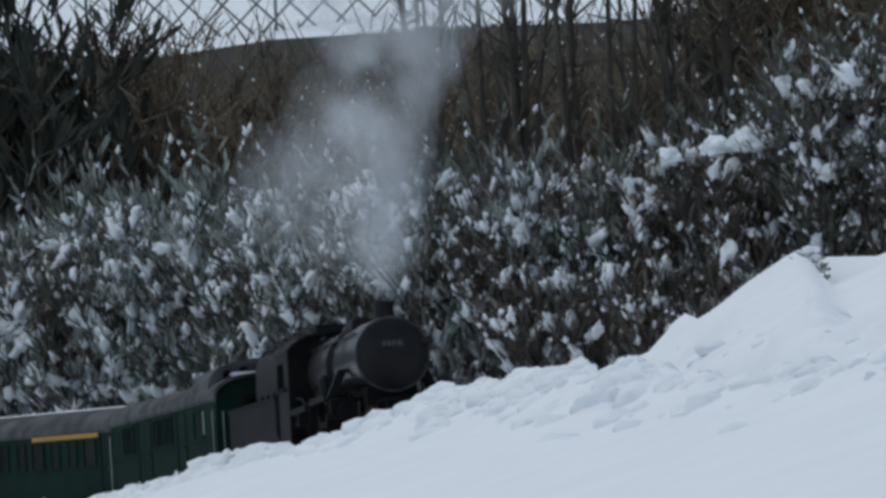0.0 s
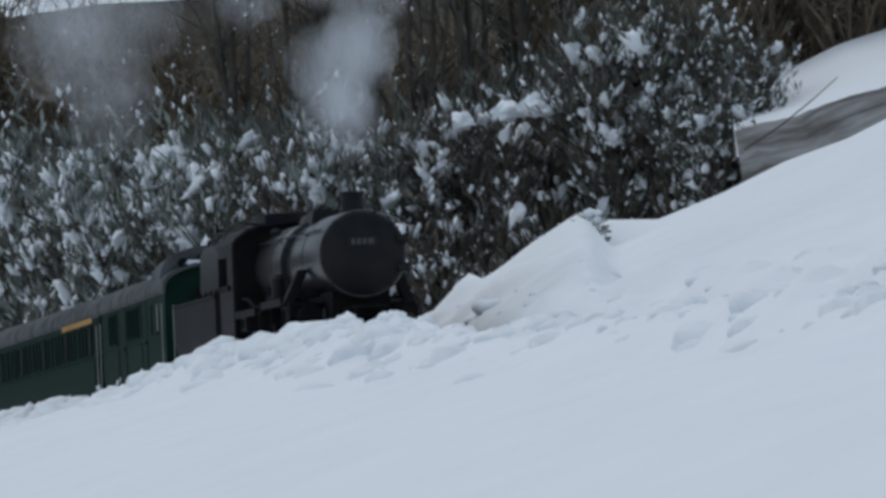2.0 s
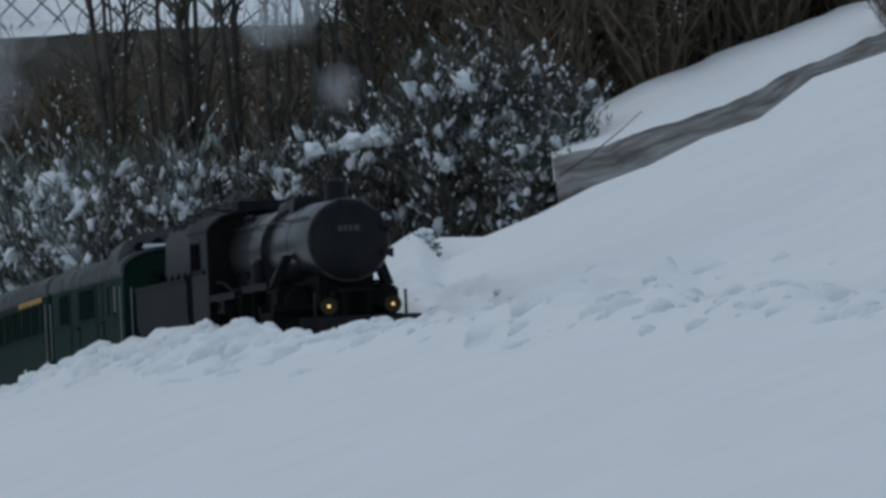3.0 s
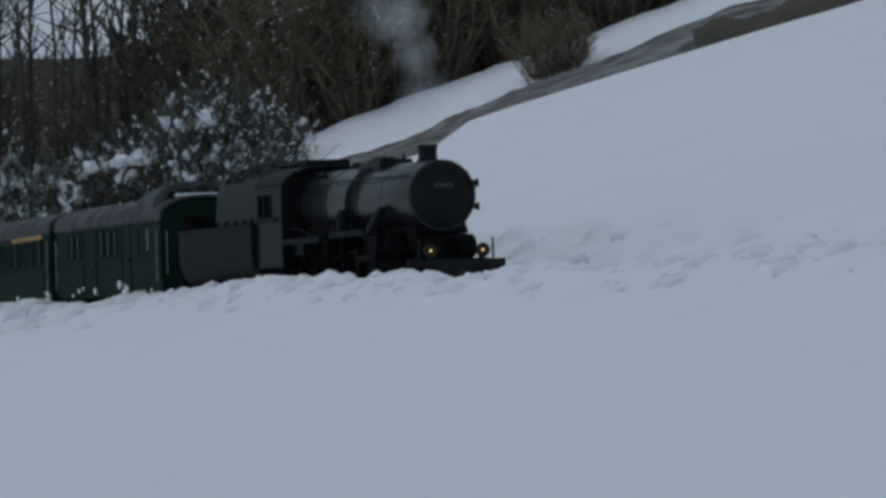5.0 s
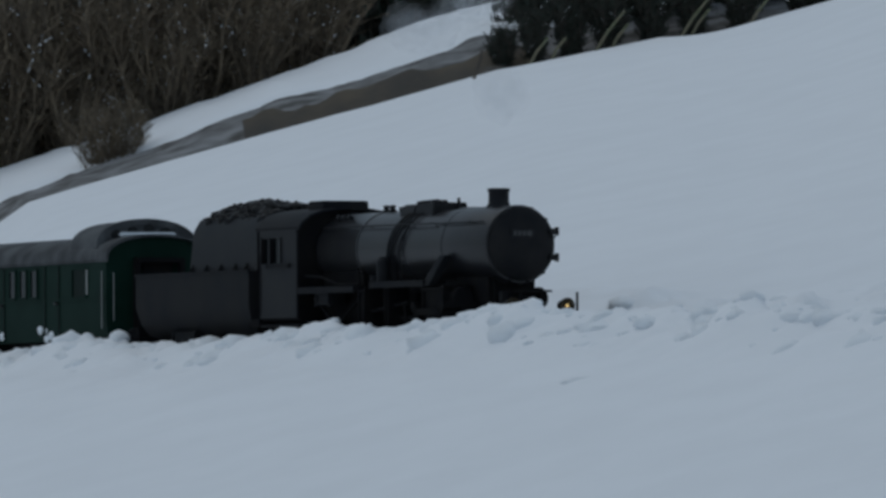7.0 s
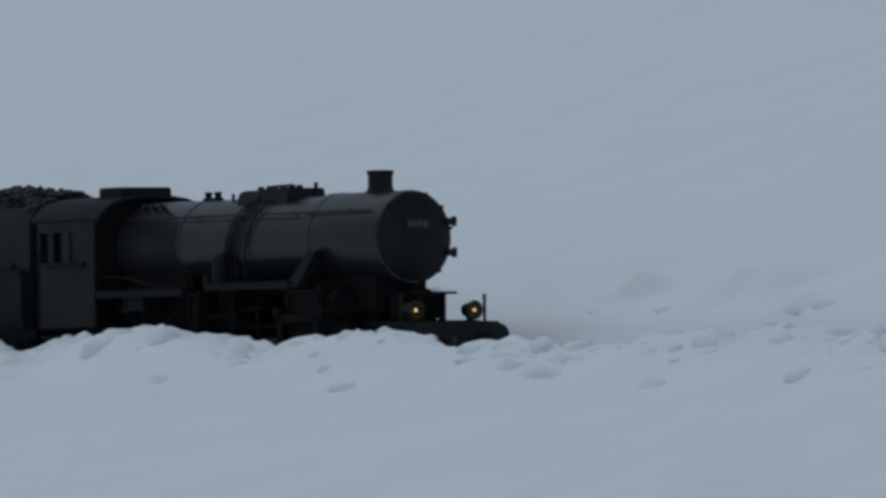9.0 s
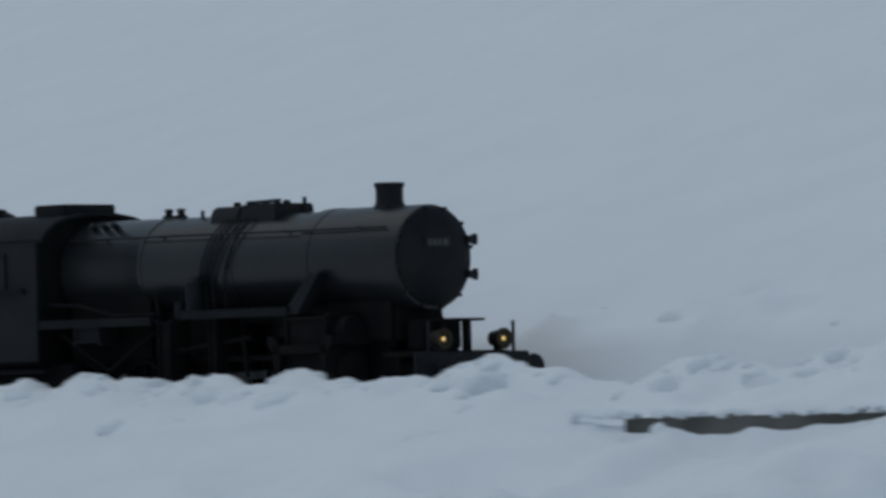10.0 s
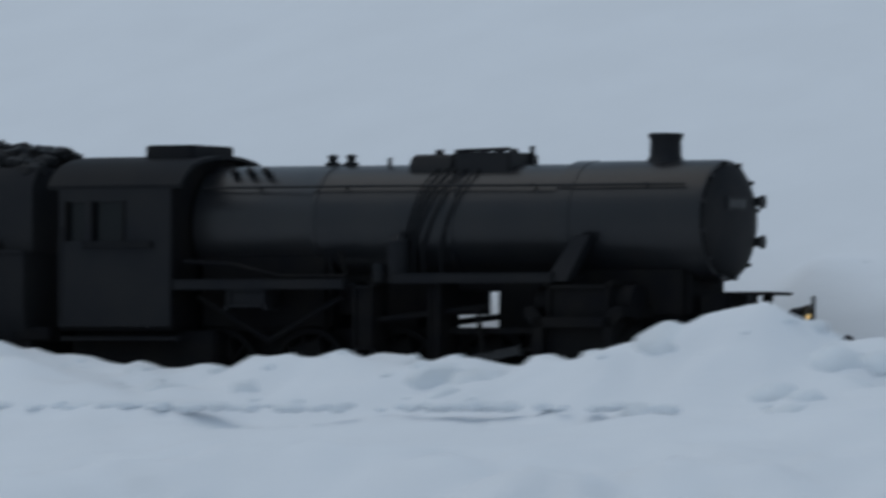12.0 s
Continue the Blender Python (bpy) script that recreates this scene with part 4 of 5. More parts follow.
# far side: a dark bare slope, then a white field
xs = np.arange(-70.0, 90.0, 4.0)
cross_sheet("far_slope", xs, [(402, lambda x: -8.0), (405, lambda x: 0.0), (417, lambda x: 7.6 + 0.006 * x), (430, lambda x: 14.25 + 0.025 * x)], HILL, "dark bare slope across the valley", "slope", 0.6, 70)
cross_sheet("far_field", xs, [(430, lambda x: 14.27 + 0.025 * x), (470, lambda x: 19.0), (600, lambda x: 42.0), (900, lambda x: 120.0)], SNOW, "snow-covered field across the valley", "field", 0.6, 80)


# ---- shrubs ----
def leaf(verts, faces, at, way, length, width, rng):
    way = way.normalized()
    side = way.cross(Vector((rng.uniform(-1, 1), rng.uniform(-1, 1), rng.uniform(-0.4, 0.4)))).normalized() * width * 0.5
    n = len(verts)
    bend = Vector((0, 0, -0.12 * length))
    verts += [at, at + way * length * 0.5 + side + bend * 0.2, at + way * length + bend, at + way * length * 0.5 - side + bend * 0.2]
    faces += [(n, n + 1, n + 2), (n, n + 2, n + 3)]


def mesh_from(name, verts, faces, mat, smooth=False):
    data = bpy.data.meshes.new(name)
    data.from_pydata([v * K for v in verts], [], faces)
    data.materials.append(mat)
    if smooth:
        data.shade_smooth()
    return data


ico = bmesh.new()
bmesh.ops.create_icosphere(ico, subdivisions=2, radius=1)
ico.verts.ensure_lookup_table()
PAD_CO, PAD_FACES = [v.co.copy() for v in ico.verts], [tuple(v.index for v in f.verts) for f in ico.faces]
ico.free()


def shrub(name, label, seed, height, radius, leaves, leaf_size, leaf_mat, snow, snow_size, stems=16, twigs=5, upright=0.75, bare_from=0.25, category="shrub", clumps=0, shoots=0, bark=BARK):
    rng = random.Random(seed)
    base = new(name)
    tagged(base, label, category)
    wood = B()
    spots = []
    for s in range(stems):
        a = rng.uniform(0, 2 * math.pi)
        reach = radius * math.sqrt(rng.uniform(0.02, 1))
        tall = height * rng.uniform(0.7, 1.04) * (1 - 0.22 * (reach / radius) ** 2)
        pts = []
        for k in range(6):
            f = k / 5
            out = reach * (f ** (1.0 + upright)) + 0.12 * radius * rng.uniform(0, 1)
            pts.append(Vector((math.cos(a) * out + rng.uniform(-0.1, 0.1) * radius * f, math.sin(a) * out + rng.uniform(-0.1, 0.1) * radius * f, tall * f - 0.3)))
        thick = (0.0085 if stems < 6 else 0.009) * height * rng.uniform(0.6, 1.4)
        for k in range(5):
            rod(wood, pts[k], pts[k + 1], thick * (1 - k * 0.17), thick * (1 - (k + 1) * 0.17), sides=5)
        for k in range(1, 6):
            for _ in range(twigs):
                if k / 5 < bare_from:
                    continue
                f = rng.random()
                p = pts[k - 1].lerp(pts[k], f)
                d = Vector((rng.uniform(-1, 1), rng.uniform(-1, 1), rng.uniform(0.2, 1.5))).normalized()
                end = p + d * rng.uniform(0.09, 0.22) * height * 0.8
                rod(wood, p, end, thick * 0.35, thick * 0.12, sides=3)
                spots.append((p, end, d))
    for _ in range(shoots):
        p, end, d = rng.choice(spots)
        tip = end + Vector((rng.gauss(0.05, 0.1), rng.gauss(0, 0.1), rng.uniform(0.1, 0.24))) * height
        rod(wood, p, end, 0.03, 0.024, sides=3)
        rod(wood, end, tip, 0.024, 0.01, sides=3)
        spots.append((end, tip, (tip - end).normalized()))
    part("branchwork", wood, bark, base)["kind"] = "stuff"
    verts, faces = [], []
    for _ in range(leaves):
        p, end, d = rng.choice(spots)
        at = p.lerp(end, rng.uniform(0.15, 1.0)) + Vector((rng.gauss(0, 0.05), rng.gauss(0, 0.05), rng.gauss(0, 0.05))) * height * 0.12
        way = d + Vector((rng.uniform(-0.6, 0.6), rng.uniform(-0.6, 0.6), rng.uniform(0.4, 1.7)))
        s = leaf_size * rng.uniform(0.6, 1.3)
        leaf(verts, faces, at, way, s, s * rng.uniform(0.13, 0.24), rng)
    if leaves:
        crown = new("crown", mesh_from("crown", verts, faces, leaf_mat))
        crown.parent = base
        crown["kind"] = "stuff"
    if snow:
        tops = sorted(spots, key=lambda s: s[1].z + rng.uniform(-0.45, 0.2) * height)[-max(10, int(len(spots) * 0.8)):]
        verts, faces = [], []
        tips = [v.normalized() for v in (Vector((1, 0, 0)), Vector((0, 1, 0)), Vector((-1, 0, 0)), Vector((0, -1, 0)))]

        def dab(c, r, lay, long):
            n = len(verts)
            for v in tips:
                verts.append(c + lay @ Vector((v.x * r, v.y * r, 0)) * rng.uniform(0.75, 1.25))
            verts.append(c + lay @ Vector((0, 0, r * long)))
            verts.append(c - lay @ Vector((0, 0, r * long * 0.7)))
            for i in range(4):
                faces.extend(((n + i, n + (i + 1) % 4, n + 4), (n + (i + 1) % 4, n + i, n + 5)))

        def pad(c, r, d):
            """A lump of snow resting on a fork of twigs, drawn out along them."""
            n, off = len(verts), Vector((rng.uniform(0, 90), rng.uniform(0, 90), 0))
            lay = (d + Vector((rng.uniform(-0.9, 0.9), rng.uniform(-0.9, 0.9), 0.2))).to_track_quat("Z", "Y").to_matrix()
            for v in PAD_CO:
                w = v * (0.75 + 0.95 * noise.noise(v * 1.6 + off) + 0.45 * noise.noise(v * 4.1 + off))
                verts.append(c + lay @ Vector((w.x * r * 0.7, w.y * r * 0.7, w.z * r * 1.3)))
            faces.extend(tuple(n + i for i in f) for f in PAD_FACES)

        for _ in range(snow):
            p, end, d = rng.choice(tops)
            lay = (d + Vector((rng.uniform(-0.4, 0.4), rng.uniform(-0.4, 0.4), 0.3))).to_track_quat("Z", "Y").to_matrix()
            for f in (0.35, 0.65, 0.95):
                if rng.random() < 0.75:
                    dab(p.lerp(end, f + rng.uniform(-0.12, 0.12)), snow_size * rng.uniform(0.3, 0.62), lay, rng.uniform(1.6, 3.4))
        for _ in range(clumps):
            p, end, d = rng.choice(tops)
            if end.z > 0.97 * height:
                continue
            pad(p.lerp(end, rng.uniform(0.2, 0.9)), snow_size * (0.75 + 2.0 * rng.random() ** 2.0), d)
        caps = new("snow_cap", mesh_from("snow_cap", verts, faces, SNOW_LOOSE, True))
        caps.parent = base
        tagged(caps, "small caps of snow on the twigs")
        caps["kind"] = "stuff"
    return base


def stand(ob, x, y, z, turn, size=1.0):
    ob.matrix_basis = Matrix.Translation(world(x, y, z)) @ Matrix.Rotation(turn, 4, "Z") @ Matrix.Scale(size, 4)


def placed(x, y, z, turn, size):
    return Matrix.Translation(world(x, y, z)) @ Matrix.Rotation(turn, 4, "Z") @ Matrix.Scale(size, 4)


def plant(kinds, spots, group):
    used = set()
    for k, (i, x, y, z, size) in enumerate(spots):
        m = placed(x, y, z, k * 2.4, size)
        if i not in used:
            used.add(i)
            kinds[i].matrix_basis = m
            ob = kinds[i]
        else:
            ob = copy_thing(kinds[i], placed(x, y, z, k * 2.4, 1.0))
            ob.scale = (size, size, size)
        tagged(ob, group=group)


HEDGE_LABEL = "evergreen garden shrub with narrow leaves dusted with snow"
hedge = [shrub("hedge_shrub", HEDGE_LABEL, 20 + k, 6.2, 2.3, (4200, 4200, 4200, 1500)[k], 0.5, (LEAF_GREY, LEAF, LEAF_GREY, LEAF_DULL)[k], (90, 90, 90, 90)[k], 0.12, stems=(32, 32, 32, 54)[k], twigs=7, clumps=(420, 340, 420, 120)[k], shoots=80) for k in range(4)]
rng = random.Random(3)
spots = []
for k, x in enumerate(np.arange(-19.0, 7.9, 1.25)):
    top = float(np.interp(x, [-18, -11.3, -9.8, -6.9, -4.1, -1.3, 0.9, 3, 5.2, 7.3], [4.2, 4.6, 6.4, 7.0, 6.8, 6.9, 7.2, 7.0, 7.2, 7.8]))
    deep = float(np.interp(x, [-19, -11, -7, -4.5, -2, 0, 2, 8], [398, 390, 381, 371, 357, 345, 335, 331]))
    for row, drop in ((0.0, 0.0), (3.6, -0.2), (-2.2 if x > -1 else 1.6, 2.4)):
        far = (deep + row - 129) / 209
        h = rng.uniform(0.92, 1.08) * far
        kind = rng.randrange(3)
        if x > 1.0 and (drop > 1 or rng.random() < 0.3):
            kind = 3
        spots.append((kind, (float(x) + rng.uniform(-0.4, 0.4)) * far, deep + row, 1.77 + (top - drop - 1.77) * far - 6.2 * h, h))
plant(hedge, spots, "shrubs of the snowy hedge")

tall = [shrub("tall_shrub", "tall dense evergreen shrub speckled with snow", 31 + k, 7.2, 2.4, 5600, 0.38, LEAF, 260, 0.12, stems=42, twigs=8, clumps=190, shoots=90) for k in range(2)]
plant(tall, [(0, 9.2, 329, 2.6, 0.98), (1, 10.7, 328.5, 3.0, 1.0), (0, 12.1, 327.5, 3.3, 0.72), (1, 8.0, 334, 2.0, 0.95), (1, 11.3, 326, 3.2, 0.62)], "tall shrubs at the end of the hedge")

bare = [shrub("leafless_shrub", "brown leafless shrub with withered leaves and bits of snow", 41 + k, 11.0, 5.0, 1900, 0.34, LEAF_BROWN, 90, 0.085, stems=44, twigs=8, upright=0.25, bare_from=0.1, shoots=90, bark=TWIG_BROWN) for k in range(2)]
plant(bare, [(0, 22.0, 338, 9.0, 1.0), (1, 17.5, 338, 7.0, 1.0), (0, 27.0, 339, 11.2, 0.95), (1, 21.0, 341, 8.6, 1.05), (1, 14.0, 338.5, 5.6, 0.95), (0, 31.0, 341, 12.4, 0.8), (1, 10.5, 343, 4.8, 0.95), (0, 24.5, 338, 9.8, 0.8), (1, 15.6, 336.5, 7.6, 0.65), (0, 18.8, 337, 8.6, 0.66), (1, 21.9, 325.2, 8.3, 0.36), (0, 22.7, 325.6, 8.6, 0.3), (0, 25.2, 337, 10.4, 0.62), (1, 28.6, 337.5, 12.2, 0.5), (0, -11.0, 402, 1.5, 1.1), (1, -5.0, 401, 2.0, 1.05), (0, 0.5, 398, 2.0, 1.0), (1, 5.5, 396, 2.5, 1.0), (0, 10.0, 394, 3.0, 1.0), (1, -16, 402, 1.0, 1.0),
             (1, -13.2, 404, 2.5, 1.0), (0, -8.2, 403, 2.0, 1.1), (1, -2.2, 403, 2.5, 0.95), (0, 3.2, 401, 3.0, 0.95), (1, 8.0, 399, 3.0, 1.0), (0, 13.0, 398, 3.5, 1.0)], "leafless shrubs by the path")

dark = [shrub("conifer", "dark green conifer bush", 51 + k, 11.0, 3.2, 11000, 0.75, CONIFER, 40, 0.12, stems=40, twigs=8, upright=0.5, bare_from=0.0, category="conifer") for k in range(2)]
plant(dark, [(0, -13.6, 399, -2, 1.55), (1, -17.5, 400, -2, 1.8), (1, 9.5, 352, 4.5, 0.9), (0, 13.0, 345, 4.5, 1.0), (1, 16.0, 346, 5.5, 1.1), (0, 19.5, 347, 6.5, 1.15), (1, 23.0, 348, 7.5, 1.15), (0, 26.5, 349, 8.5, 1.2), (1, 30.0, 350, 10.0, 1.15), (0, 33.2, 352, 10.5, 1.2), (1, 36.6, 353, 11.5, 1.2), (0, 40.0, 354, 12.0, 1.2), (1, 28.0, 362, 7.0, 1.5), (0, 35.0, 364, 9.0, 1.5), (1, 21.0, 362, 5.0, 1.5),
             (1, 36.8, 321.0, 12.4, 0.20), (0, 38.0, 320.8, 12.7, 0.24), (1, 39.4, 320.8, 12.9, 0.28), (0, 40.8, 320.8, 13.2, 0.28), (1, 42.4, 320.8, 13.4, 0.3), (0, 44.0, 320.8, 13.6, 0.3), (1, 45.8, 320.8, 13.8, 0.3), (0, 41.0, 325.5, 12.2, 0.62), (1, 43.6, 325, 12.8, 0.62), (0, 46.5, 324.5, 13.2, 0.66), (1, 38.8, 327, 11.6, 0.5), (1, 49.0, 324.5, 13.4, 0.66), (0, -14.5, 470, 17.5, 1.0), (1, -3.0, 476, 18.0, 1.0), (0, 3.0, 474, 18.0, 0.9), (1, 9.0, 478, 18.5, 1.2), (0, 14.0, 480, 18.5, 1.3), (1, 19.0, 482, 18.5, 1.3), (0, 25.0, 484, 18.5, 1.3)], "dark conifers in the background")

# bare upright stems behind the hedge
poles = [shrub("sapling", "slender bare sapling with dark upright stems", 61 + k, 15.0, 1.3, 0, 0.3, LEAF_BROWN, 3, 0.08, stems=5, twigs=4, upright=0.6, bare_from=0.3, category="sapling") for k in range(3)]
plant(poles, [(0, -0.3, 354, 2.6, 1.05), (1, 1.2, 352, 2.7, 1.1), (2, 2.1, 347, 2.9, 1.05), (0, 3.4, 344, 3.0, 0.97), (1, 4.6, 340, 3.0, 1.0), (2, 6.0, 340, 3.4, 1.05), (0, 7.2, 341, 3.6, 1.0)], "bare saplings behind the hedge")


# pillows of snow lying on the hedge
def pillow(x, y, z, r, seed):
    rng = random.Random(seed)
    bm = B()
    bmesh.ops.create_icosphere(bm, subdivisions=4, radius=r)
    off = Vector((seed * 3.7, 0, 0))
    for v in bm.verts:
        d = v.co.normalized()
        v.co *= 0.85 + 0.45 * noise.noise(d * 1.7 + off) + 0.12 * noise.noise(d * 6 + off)
        v.co.z *= 0.8 if v.co.z > 0 else 0.45
    ob = part("snow_pillow", bm, SNOW_LOOSE)
    ob.location = world(x, y, z)
    tagged(ob, "rounded pillow of snow lying on the hedge", "snow", group="snow pillows on the hedge")


for k, (x, z, r) in enumerate(((-2.0, 6.0, 0.95), (-0.5, 4.6, 0.6), (-2.7, 5.0, 0.7), (-5.0, 4.6, 0.6), (6.8, 7.1, 0.45), (7.7, 7.2, 0.6), (5.6, 6.9, 0.4), (-9.0, 3.6, 0.7), (-11, 3.4, 0.8), (1.6, 5.6, 0.4), (-3.9, 4.2, 0.5), (-7.0, 3.2, 0.6), (-8.2, 4.6, 0.5), (-10.2, 2.2, 0.7))):
    y = float(np.interp(x, [-19, -11, -7, -4.5, -2, 0, 2, 8], [398, 390, 381, 371, 357, 345, 335, 331])) - 2.0
    far = (y - 129) / 209
    x, z, r = x * far, 1.77 + (z - 1.77) * far, r * far
    pillow(x, y, z, r, 90 + k)


# ---- chain-link fence above the dark slope ----
def fence():
    f = new("chain_link_fence")
    tagged(f, "thin chain-link wire fence on the far field", "fence")
    bm = B()
    x0, x1, z0, z1, m = -22.0, 4.0, 13.6, 20.5, 1.25
    h = z1 - z0
    for k in range(int((x1 - x0 + h) / m)):
        a = x0 - h + k * m
        for s in (1, -1):
            p, e = Vector((a, 0, z0)), Vector((a + h, 0, z1))
            if s < 0:
                p.z, e.z = z1, z0
            lo, hi = max(0, (x0 - a) / h), min(1, (x1 - a) / h)
            if hi > lo:
                rod(bm, p.lerp(e, lo) + Vector((0, 436, LIFT)), p.lerp(e, hi) + Vector((0, 436 + 0.05 * s, LIFT)), 0.045, sides=4)
    mesh = part("wire_mesh", bm, WIRE, f)
    mesh["kind"] = "stuff"
    for x in (-20.0, -13.0, -6.0, 1.0):
        part("fence_post", rod(B(), (x, 436.3, 12.0 + LIFT), (x, 436.3, 21.0 + LIFT), 0.06), WIRE, f)


fence()


# ---- twigs, sprig, grass ----
def twig(points, r, label, base_world):
    bm = B()
    for k, (a, b) in enumerate(zip(points, points[1:])):
        rod(bm, a, b, r * (1 - 0.2 * k), r * (0.8 - 0.2 * k), sides=5)
    ob = part("twig", bm, BARK)
    ob.location = base_world
    return tagged(ob, label, "twig")


twig([(0, 0, -0.3), (0.9, 0, 0.25), (1.7, 0.1, 0.85), (2.3, 0.1, 1.35)], 0.028, "thin dark twig leaning out of the shrub", world(12.0, 322, 5.9))
twig([(0, 0, -0.2), (0.25, 0, 0.5), (0.3, 0, 0.9)], 0.07, "short dark stick standing in the snow", world(35.3, 317.5, crest_z(35.3) + 0.05))
for dx, h in ((37.2, 1.3), (38.1, 1.0), (39.6, 1.9), (40.3, 1.2), (42.8, 2.0), (43.3, 1.3), (45.4, 1.7)):
    ob = twig([(0, 0, -0.6), (0.45 * h, 0, 0.42 * h), (0.8 * h, 0, 0.85 * h)], 0.07, "pale dry stalk at the edge of the hill", world(dx, 318.6, crest_z(dx) - 0.2))
    ob.data.materials[0] = GRASS


def sprig():
    rng = random.Random(77)
    verts, faces = [], []
    for _ in range(46):
        leaf(verts, faces, Vector((rng.uniform(-0.3, 0.3), rng.uniform(-0.3, 0.3), rng.uniform(0, 0.7))), Vector((rng.uniform(-1, 1), rng.uniform(-1, 1), rng.uniform(0.2, 1))), rng.uniform(0.25, 0.45), 0.12, rng)
    ob = new("sprig", mesh_from("sprig", verts, faces, LEAF_GREY))
    ob.location = world(8.2, 316.8, 3.3)
    tagged(ob, "small green sprig poking out of the snow", "plant")
    bm = B()
    for _ in range(14):
        blob(bm, rng, Vector((rng.uniform(-0.3, 0.2), rng.uniform(-0.2, 0.2), rng.uniform(0.1, 0.9))), rng.uniform(0.08, 0.2), 0.8, 1)
    part("snow_cap", bm, SNOW_LOOSE, ob)["kind"] = "stuff"


sprig()


def grass_tuft(q, e, count, tall, seed):
    rng = random.Random(seed)
    verts, faces = [], []
    for _ in range(count):
        a, lean = rng.uniform(0, 6.28), rng.uniform(0.1, 0.9)
        root = Vector((rng.gauss(0, 0.3), rng.gauss(0, 0.3), -0.1))
        d = Vector((math.cos(a) * lean, math.sin(a) * lean, 1)).normalized()
        side = d.cross(Vector((0, 0, 1))).normalized() * 0.024
        L = tall * rng.uniform(0.5, 1.1)
        n = len(verts)
        mid, tip = root + d * L * 0.55, root + d * L + Vector((math.cos(a), math.sin(a), -0.6)) * L * 0.25
        verts += [root - side, root + side, mid + side * 0.8, mid - side * 0.8, tip]
        faces += [(n, n + 1, n + 2, n + 3), (n + 3, n + 2, n + 4)]
    ob = new("grass_tuft", mesh_from("grass_tuft", verts, faces, GRASS))
    g = ground_at(q, e)
    ob.location = g * K
    tagged(ob, "tuft of dry green grass poking through snow", "grass", group="grass tufts in the snow")


grass_tuft(212.0, -12.0, 20, 1.15, 5)
grass_tuft(212.9, -12.3, 8, 0.8, 6)
grass_tuft(206.0, -12.8, 4, 0.6, 8)


# ---- steam ----
scene.cycles.transparent_max_bounces = 160
PUFFS = []


def make_puffs():
    shapes = []
    for k in range(5):
        rng = random.Random(200 + k)
        bm = B()
        for shell in (1.0, 0.87, 0.74, 0.6, 0.45, 0.3):
            made = bmesh.ops.create_icosphere(bm, subdivisions=3, radius=1)["verts"]
            off = Vector((rng.uniform(0, 50), rng.uniform(0, 50), rng.uniform(0, 50)))
            for v in made:
                v.co *= shell * (0.66 + 0.44 * (0.5 + 0.5 * noise.noise(v.co * 1.7 + off)) + 0.12 * noise.noise(v.co * 4 + off))
        shapes.append(mesh_of(bm, STEAM, "puff"))
    rng = random.Random(12)
    n = 230
    for k in range(n):
        born = (-1.3 + 2.5 * k / 125 if k < 125 else 1.2 + 1.4 * (k - 125) / 50 if k < 175 else 2.6 + 5.0 * (k - 175) / 55) + rng.uniform(-0.05, 0.05)
        ob = new("steam_puff", shapes[k % 5])
        tagged(ob, "thin white puff of exhaust steam over the chimney", "steam", group="steam puffs from the chimney")
        size = rng.uniform(0.6, 1.05)
        ob.scale = (size, size, size)
        PUFFS.append((ob, born, rng.uniform(-1, 1), rng.uniform(-1, 1), rng.uniform(0, 6.28), rng.uniform(0.85, 1.15)))


make_puffs()
DRIFT = []


def make_drift():
    """Older steam that hangs before the hedge and drifts off slowly."""
    rng = random.Random(31)
    for k in range(5):
        ob = new("drifting_steam", PUFFS[k % 5][0].data)
        tagged(ob, "faint wisp of old steam drifting past the hedge", "steam", group="old steam before the hedge")
        ob.scale = [rng.uniform(1.3, 2.1) for _ in range(3)]
        DRIFT.append((ob, rng.uniform(-4.6, -1.4), rng.uniform(335.5, 339.5), rng.uniform(5.0, 9.0), rng.uniform(0.9, 2.0), rng.uniform(-0.9, -0.3)))


make_drift()


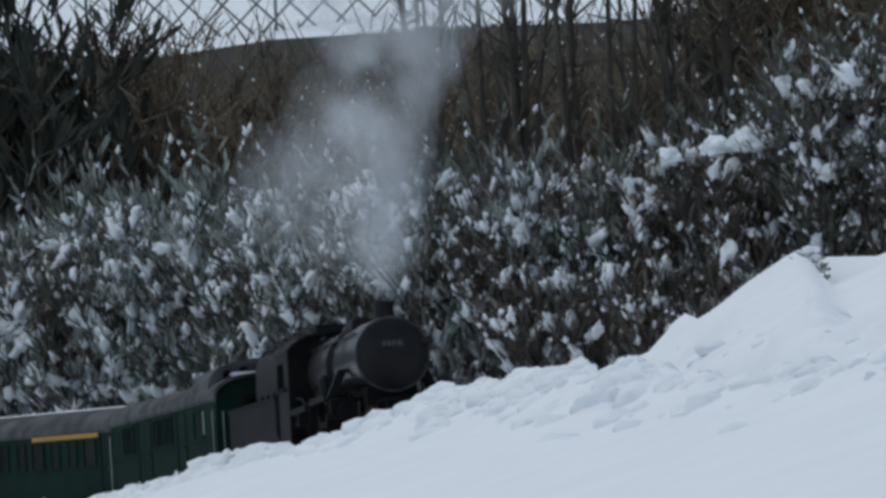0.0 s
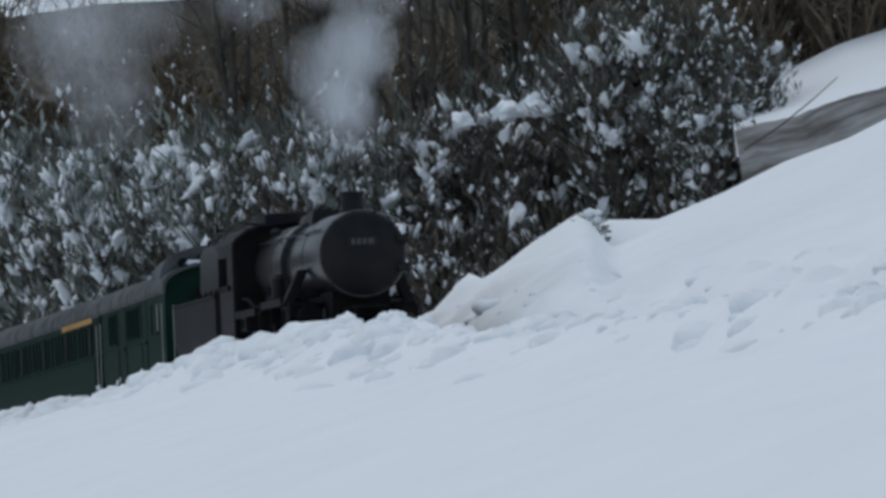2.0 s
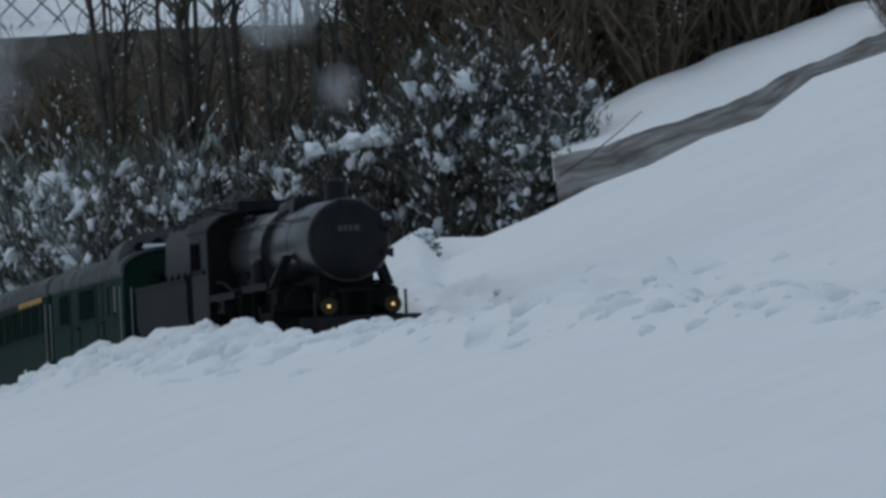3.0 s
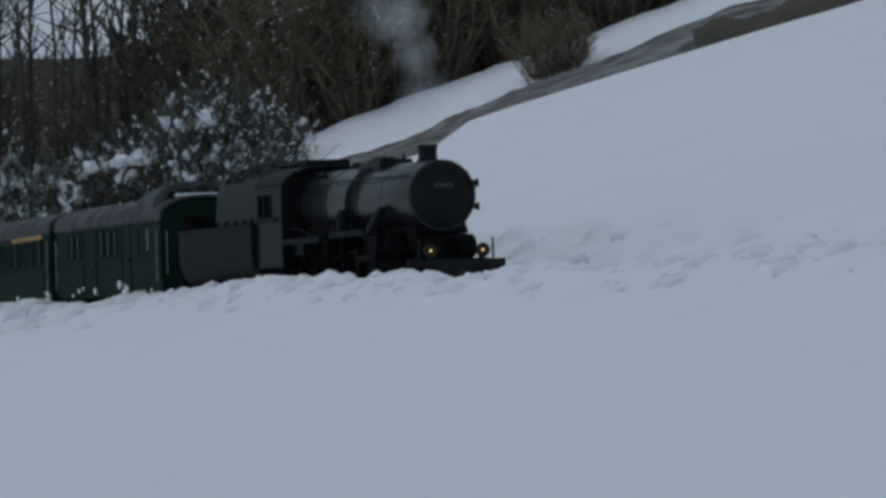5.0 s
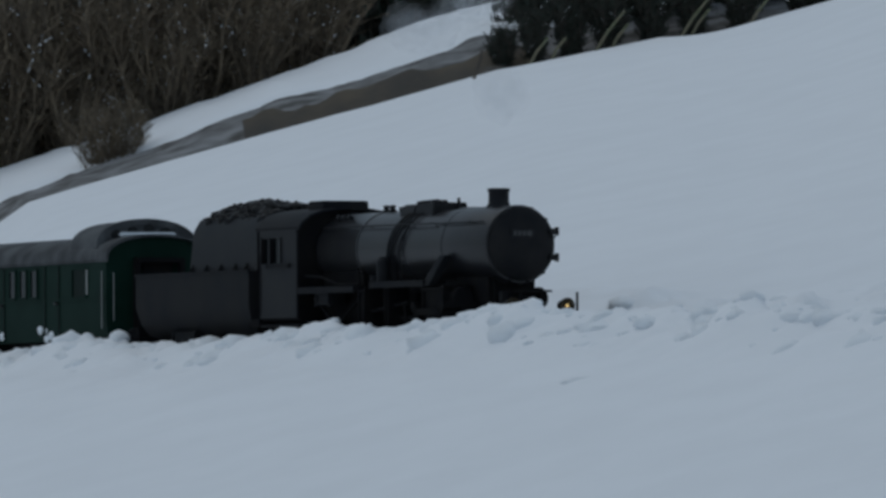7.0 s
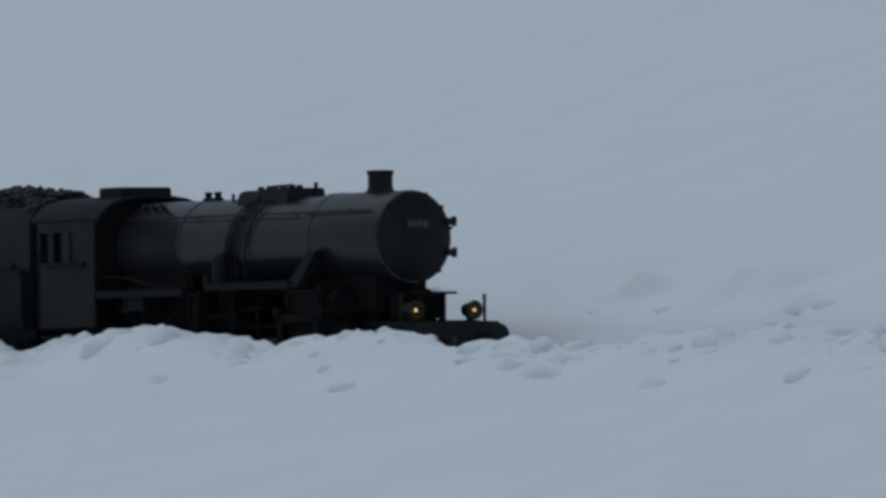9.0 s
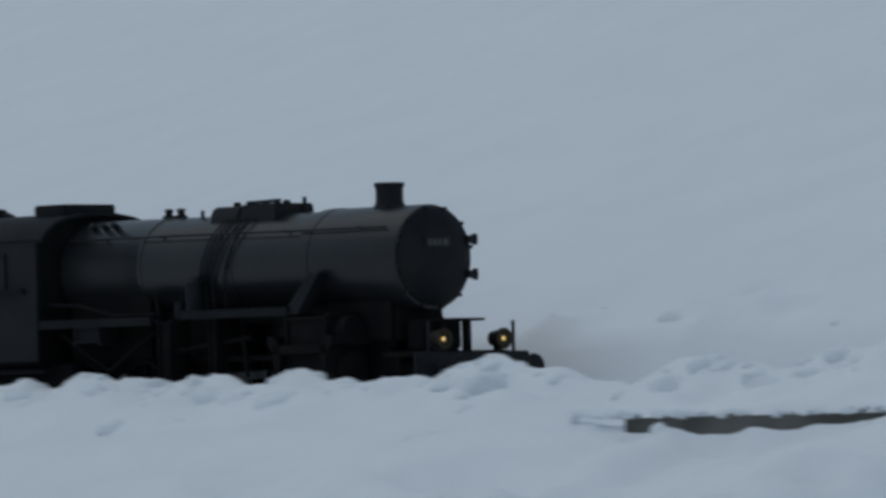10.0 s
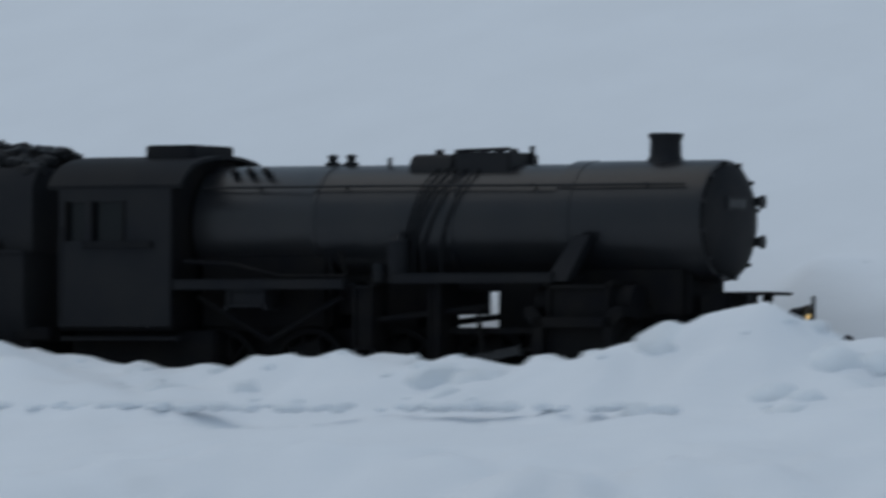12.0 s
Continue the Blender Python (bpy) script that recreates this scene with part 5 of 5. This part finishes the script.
def steam_motions():
    for ob, born, sx, sy, spin, pace in PUFFS:
        stops = {0.0, 12.0, max(0.0, min(12.0, born))}
        stops |= {t * 0.25 for t in range(0, 49) if t * 0.25 < born}
        stops |= {round(born + a, 3) for a in (0.04, 0.1, 0.2, 0.35, 0.5, 0.7, 0.9, 1.2, 1.6, 2.2, 3.0) if 0 < born + a < 12}
        rows = []
        for t in sorted(stops):
            age = max(0.0, t - born)
            here = sway(t) @ riding(run(t), -1.5, -9.0)
            rise = 8.0 * pace * age ** 0.85 + 1.0
            grow = min(age, 2.5)
            spread = float(np.interp(born, [0.0, 0.8, 1.8], [2.8, 3.4, 4.0])) * grow ** 0.9
            lag = float(np.interp(born, [-0.3, 0.3, 0.9, 1.5, 2.5], [-0.5, -0.9, -0.5, 1.2, 2.4]))
            spot = here @ Vector(((-1.1 - 1.1 * grow) * K, 0, 0))
            place = spot + Vector(((sx * spread - lag * grow) * K, sy * spread * K, (4.25 + rise) * K))
            if age == 0:
                place = sway(t) @ riding(run(t) - 21.1, -2.4, -9.8) @ Vector((-6.0 * K, 0, 2.3 * K))
            rows.append((t, Matrix.Translation(place) @ Matrix.Rotation(spin + 0.5 * min(age, 2.0), 4, "Z")))
        walk(ob, rows)
    for ob, x, y, z, climb, drift in DRIFT:
        walk(ob, [(t, Matrix.Translation(world(x + drift * t, y, z + climb * t)) @ Matrix.Rotation(0.1 * t, 4, "Z")) for t in (0.0, 3.0, 6.0, 9.0, 12.0)])


# ---- what moves ----
def wheel_rows(ob, r):
    rows, spot = [], ob.location.copy()
    for k in range(361):
        t = k / 30
        rows.append((t, Matrix.Translation(spot) @ Matrix.Rotation(run(t) / r, 4, "Y")))
    walk(ob, rows)


def sway(t):
    """The small turn of the whole train about the locomotive's nose, in degrees."""
    nose = Matrix.Translation(world(*line(run(t))))
    return nose @ Matrix.Rotation(radians(float(np.interp(t, [0, 2, 4.5, 7.5, 9.3, 12], [0.2, 1.4, 2.8, 2.3, 0.6, 0.6]))), 4, "Z") @ nose.inverted()


def motions():
    times = [k * 0.1 for k in range(121)]
    walk(LOCO, [(t, sway(t) @ riding(run(t), -1.5, -9.0)) for t in times])
    walk(TENDER, [(t, sway(t) @ riding(run(t), -13.9, -17.6)) for t in times])
    van_nose, coach_nose = -21.1, -34.1

    def coupled(t, nose, back):
        return sway(t) @ riding(run(t) + nose, -2.4, -back)
    walk(VAN, [(t, coupled(t, van_nose, 9.8)) for t in times])
    walk(COACH, [(t, coupled(t, coach_nose, 21.6)) for t in times])
    for group, r in ((LOCO_WHEELS[:5], 0.7), (LOCO_WHEELS[5:], 0.43), (TENDER_WHEELS, 0.47), (VAN_WHEELS, 0.48), (COACH_WHEELS, 0.48)):
        for w in group:
            wheel_rows(w, r)
    for i, ob in enumerate(RODS):
        rows = []
        for k in range(361):
            t = k / 30
            a = run(t) / 0.7
            px, pz = 0.33 * math.cos(a), 0.7 - 0.33 * math.sin(a)
            if i % 2 == 0:
                rows.append((t, Matrix.Translation((px * K, 0, pz * K))))
            else:
                tilt = math.atan2(1.05 - pz, 3.9)
                m = Matrix.Translation(((DRIVERS[2] + px) * K, 0, pz * K)) @ Matrix.Rotation(-tilt, 4, "Y") @ Matrix.Translation((3.95 * K, 0, 0))
                rows.append((t, m))
        walk(ob, rows)
    steam_motions()


motions()
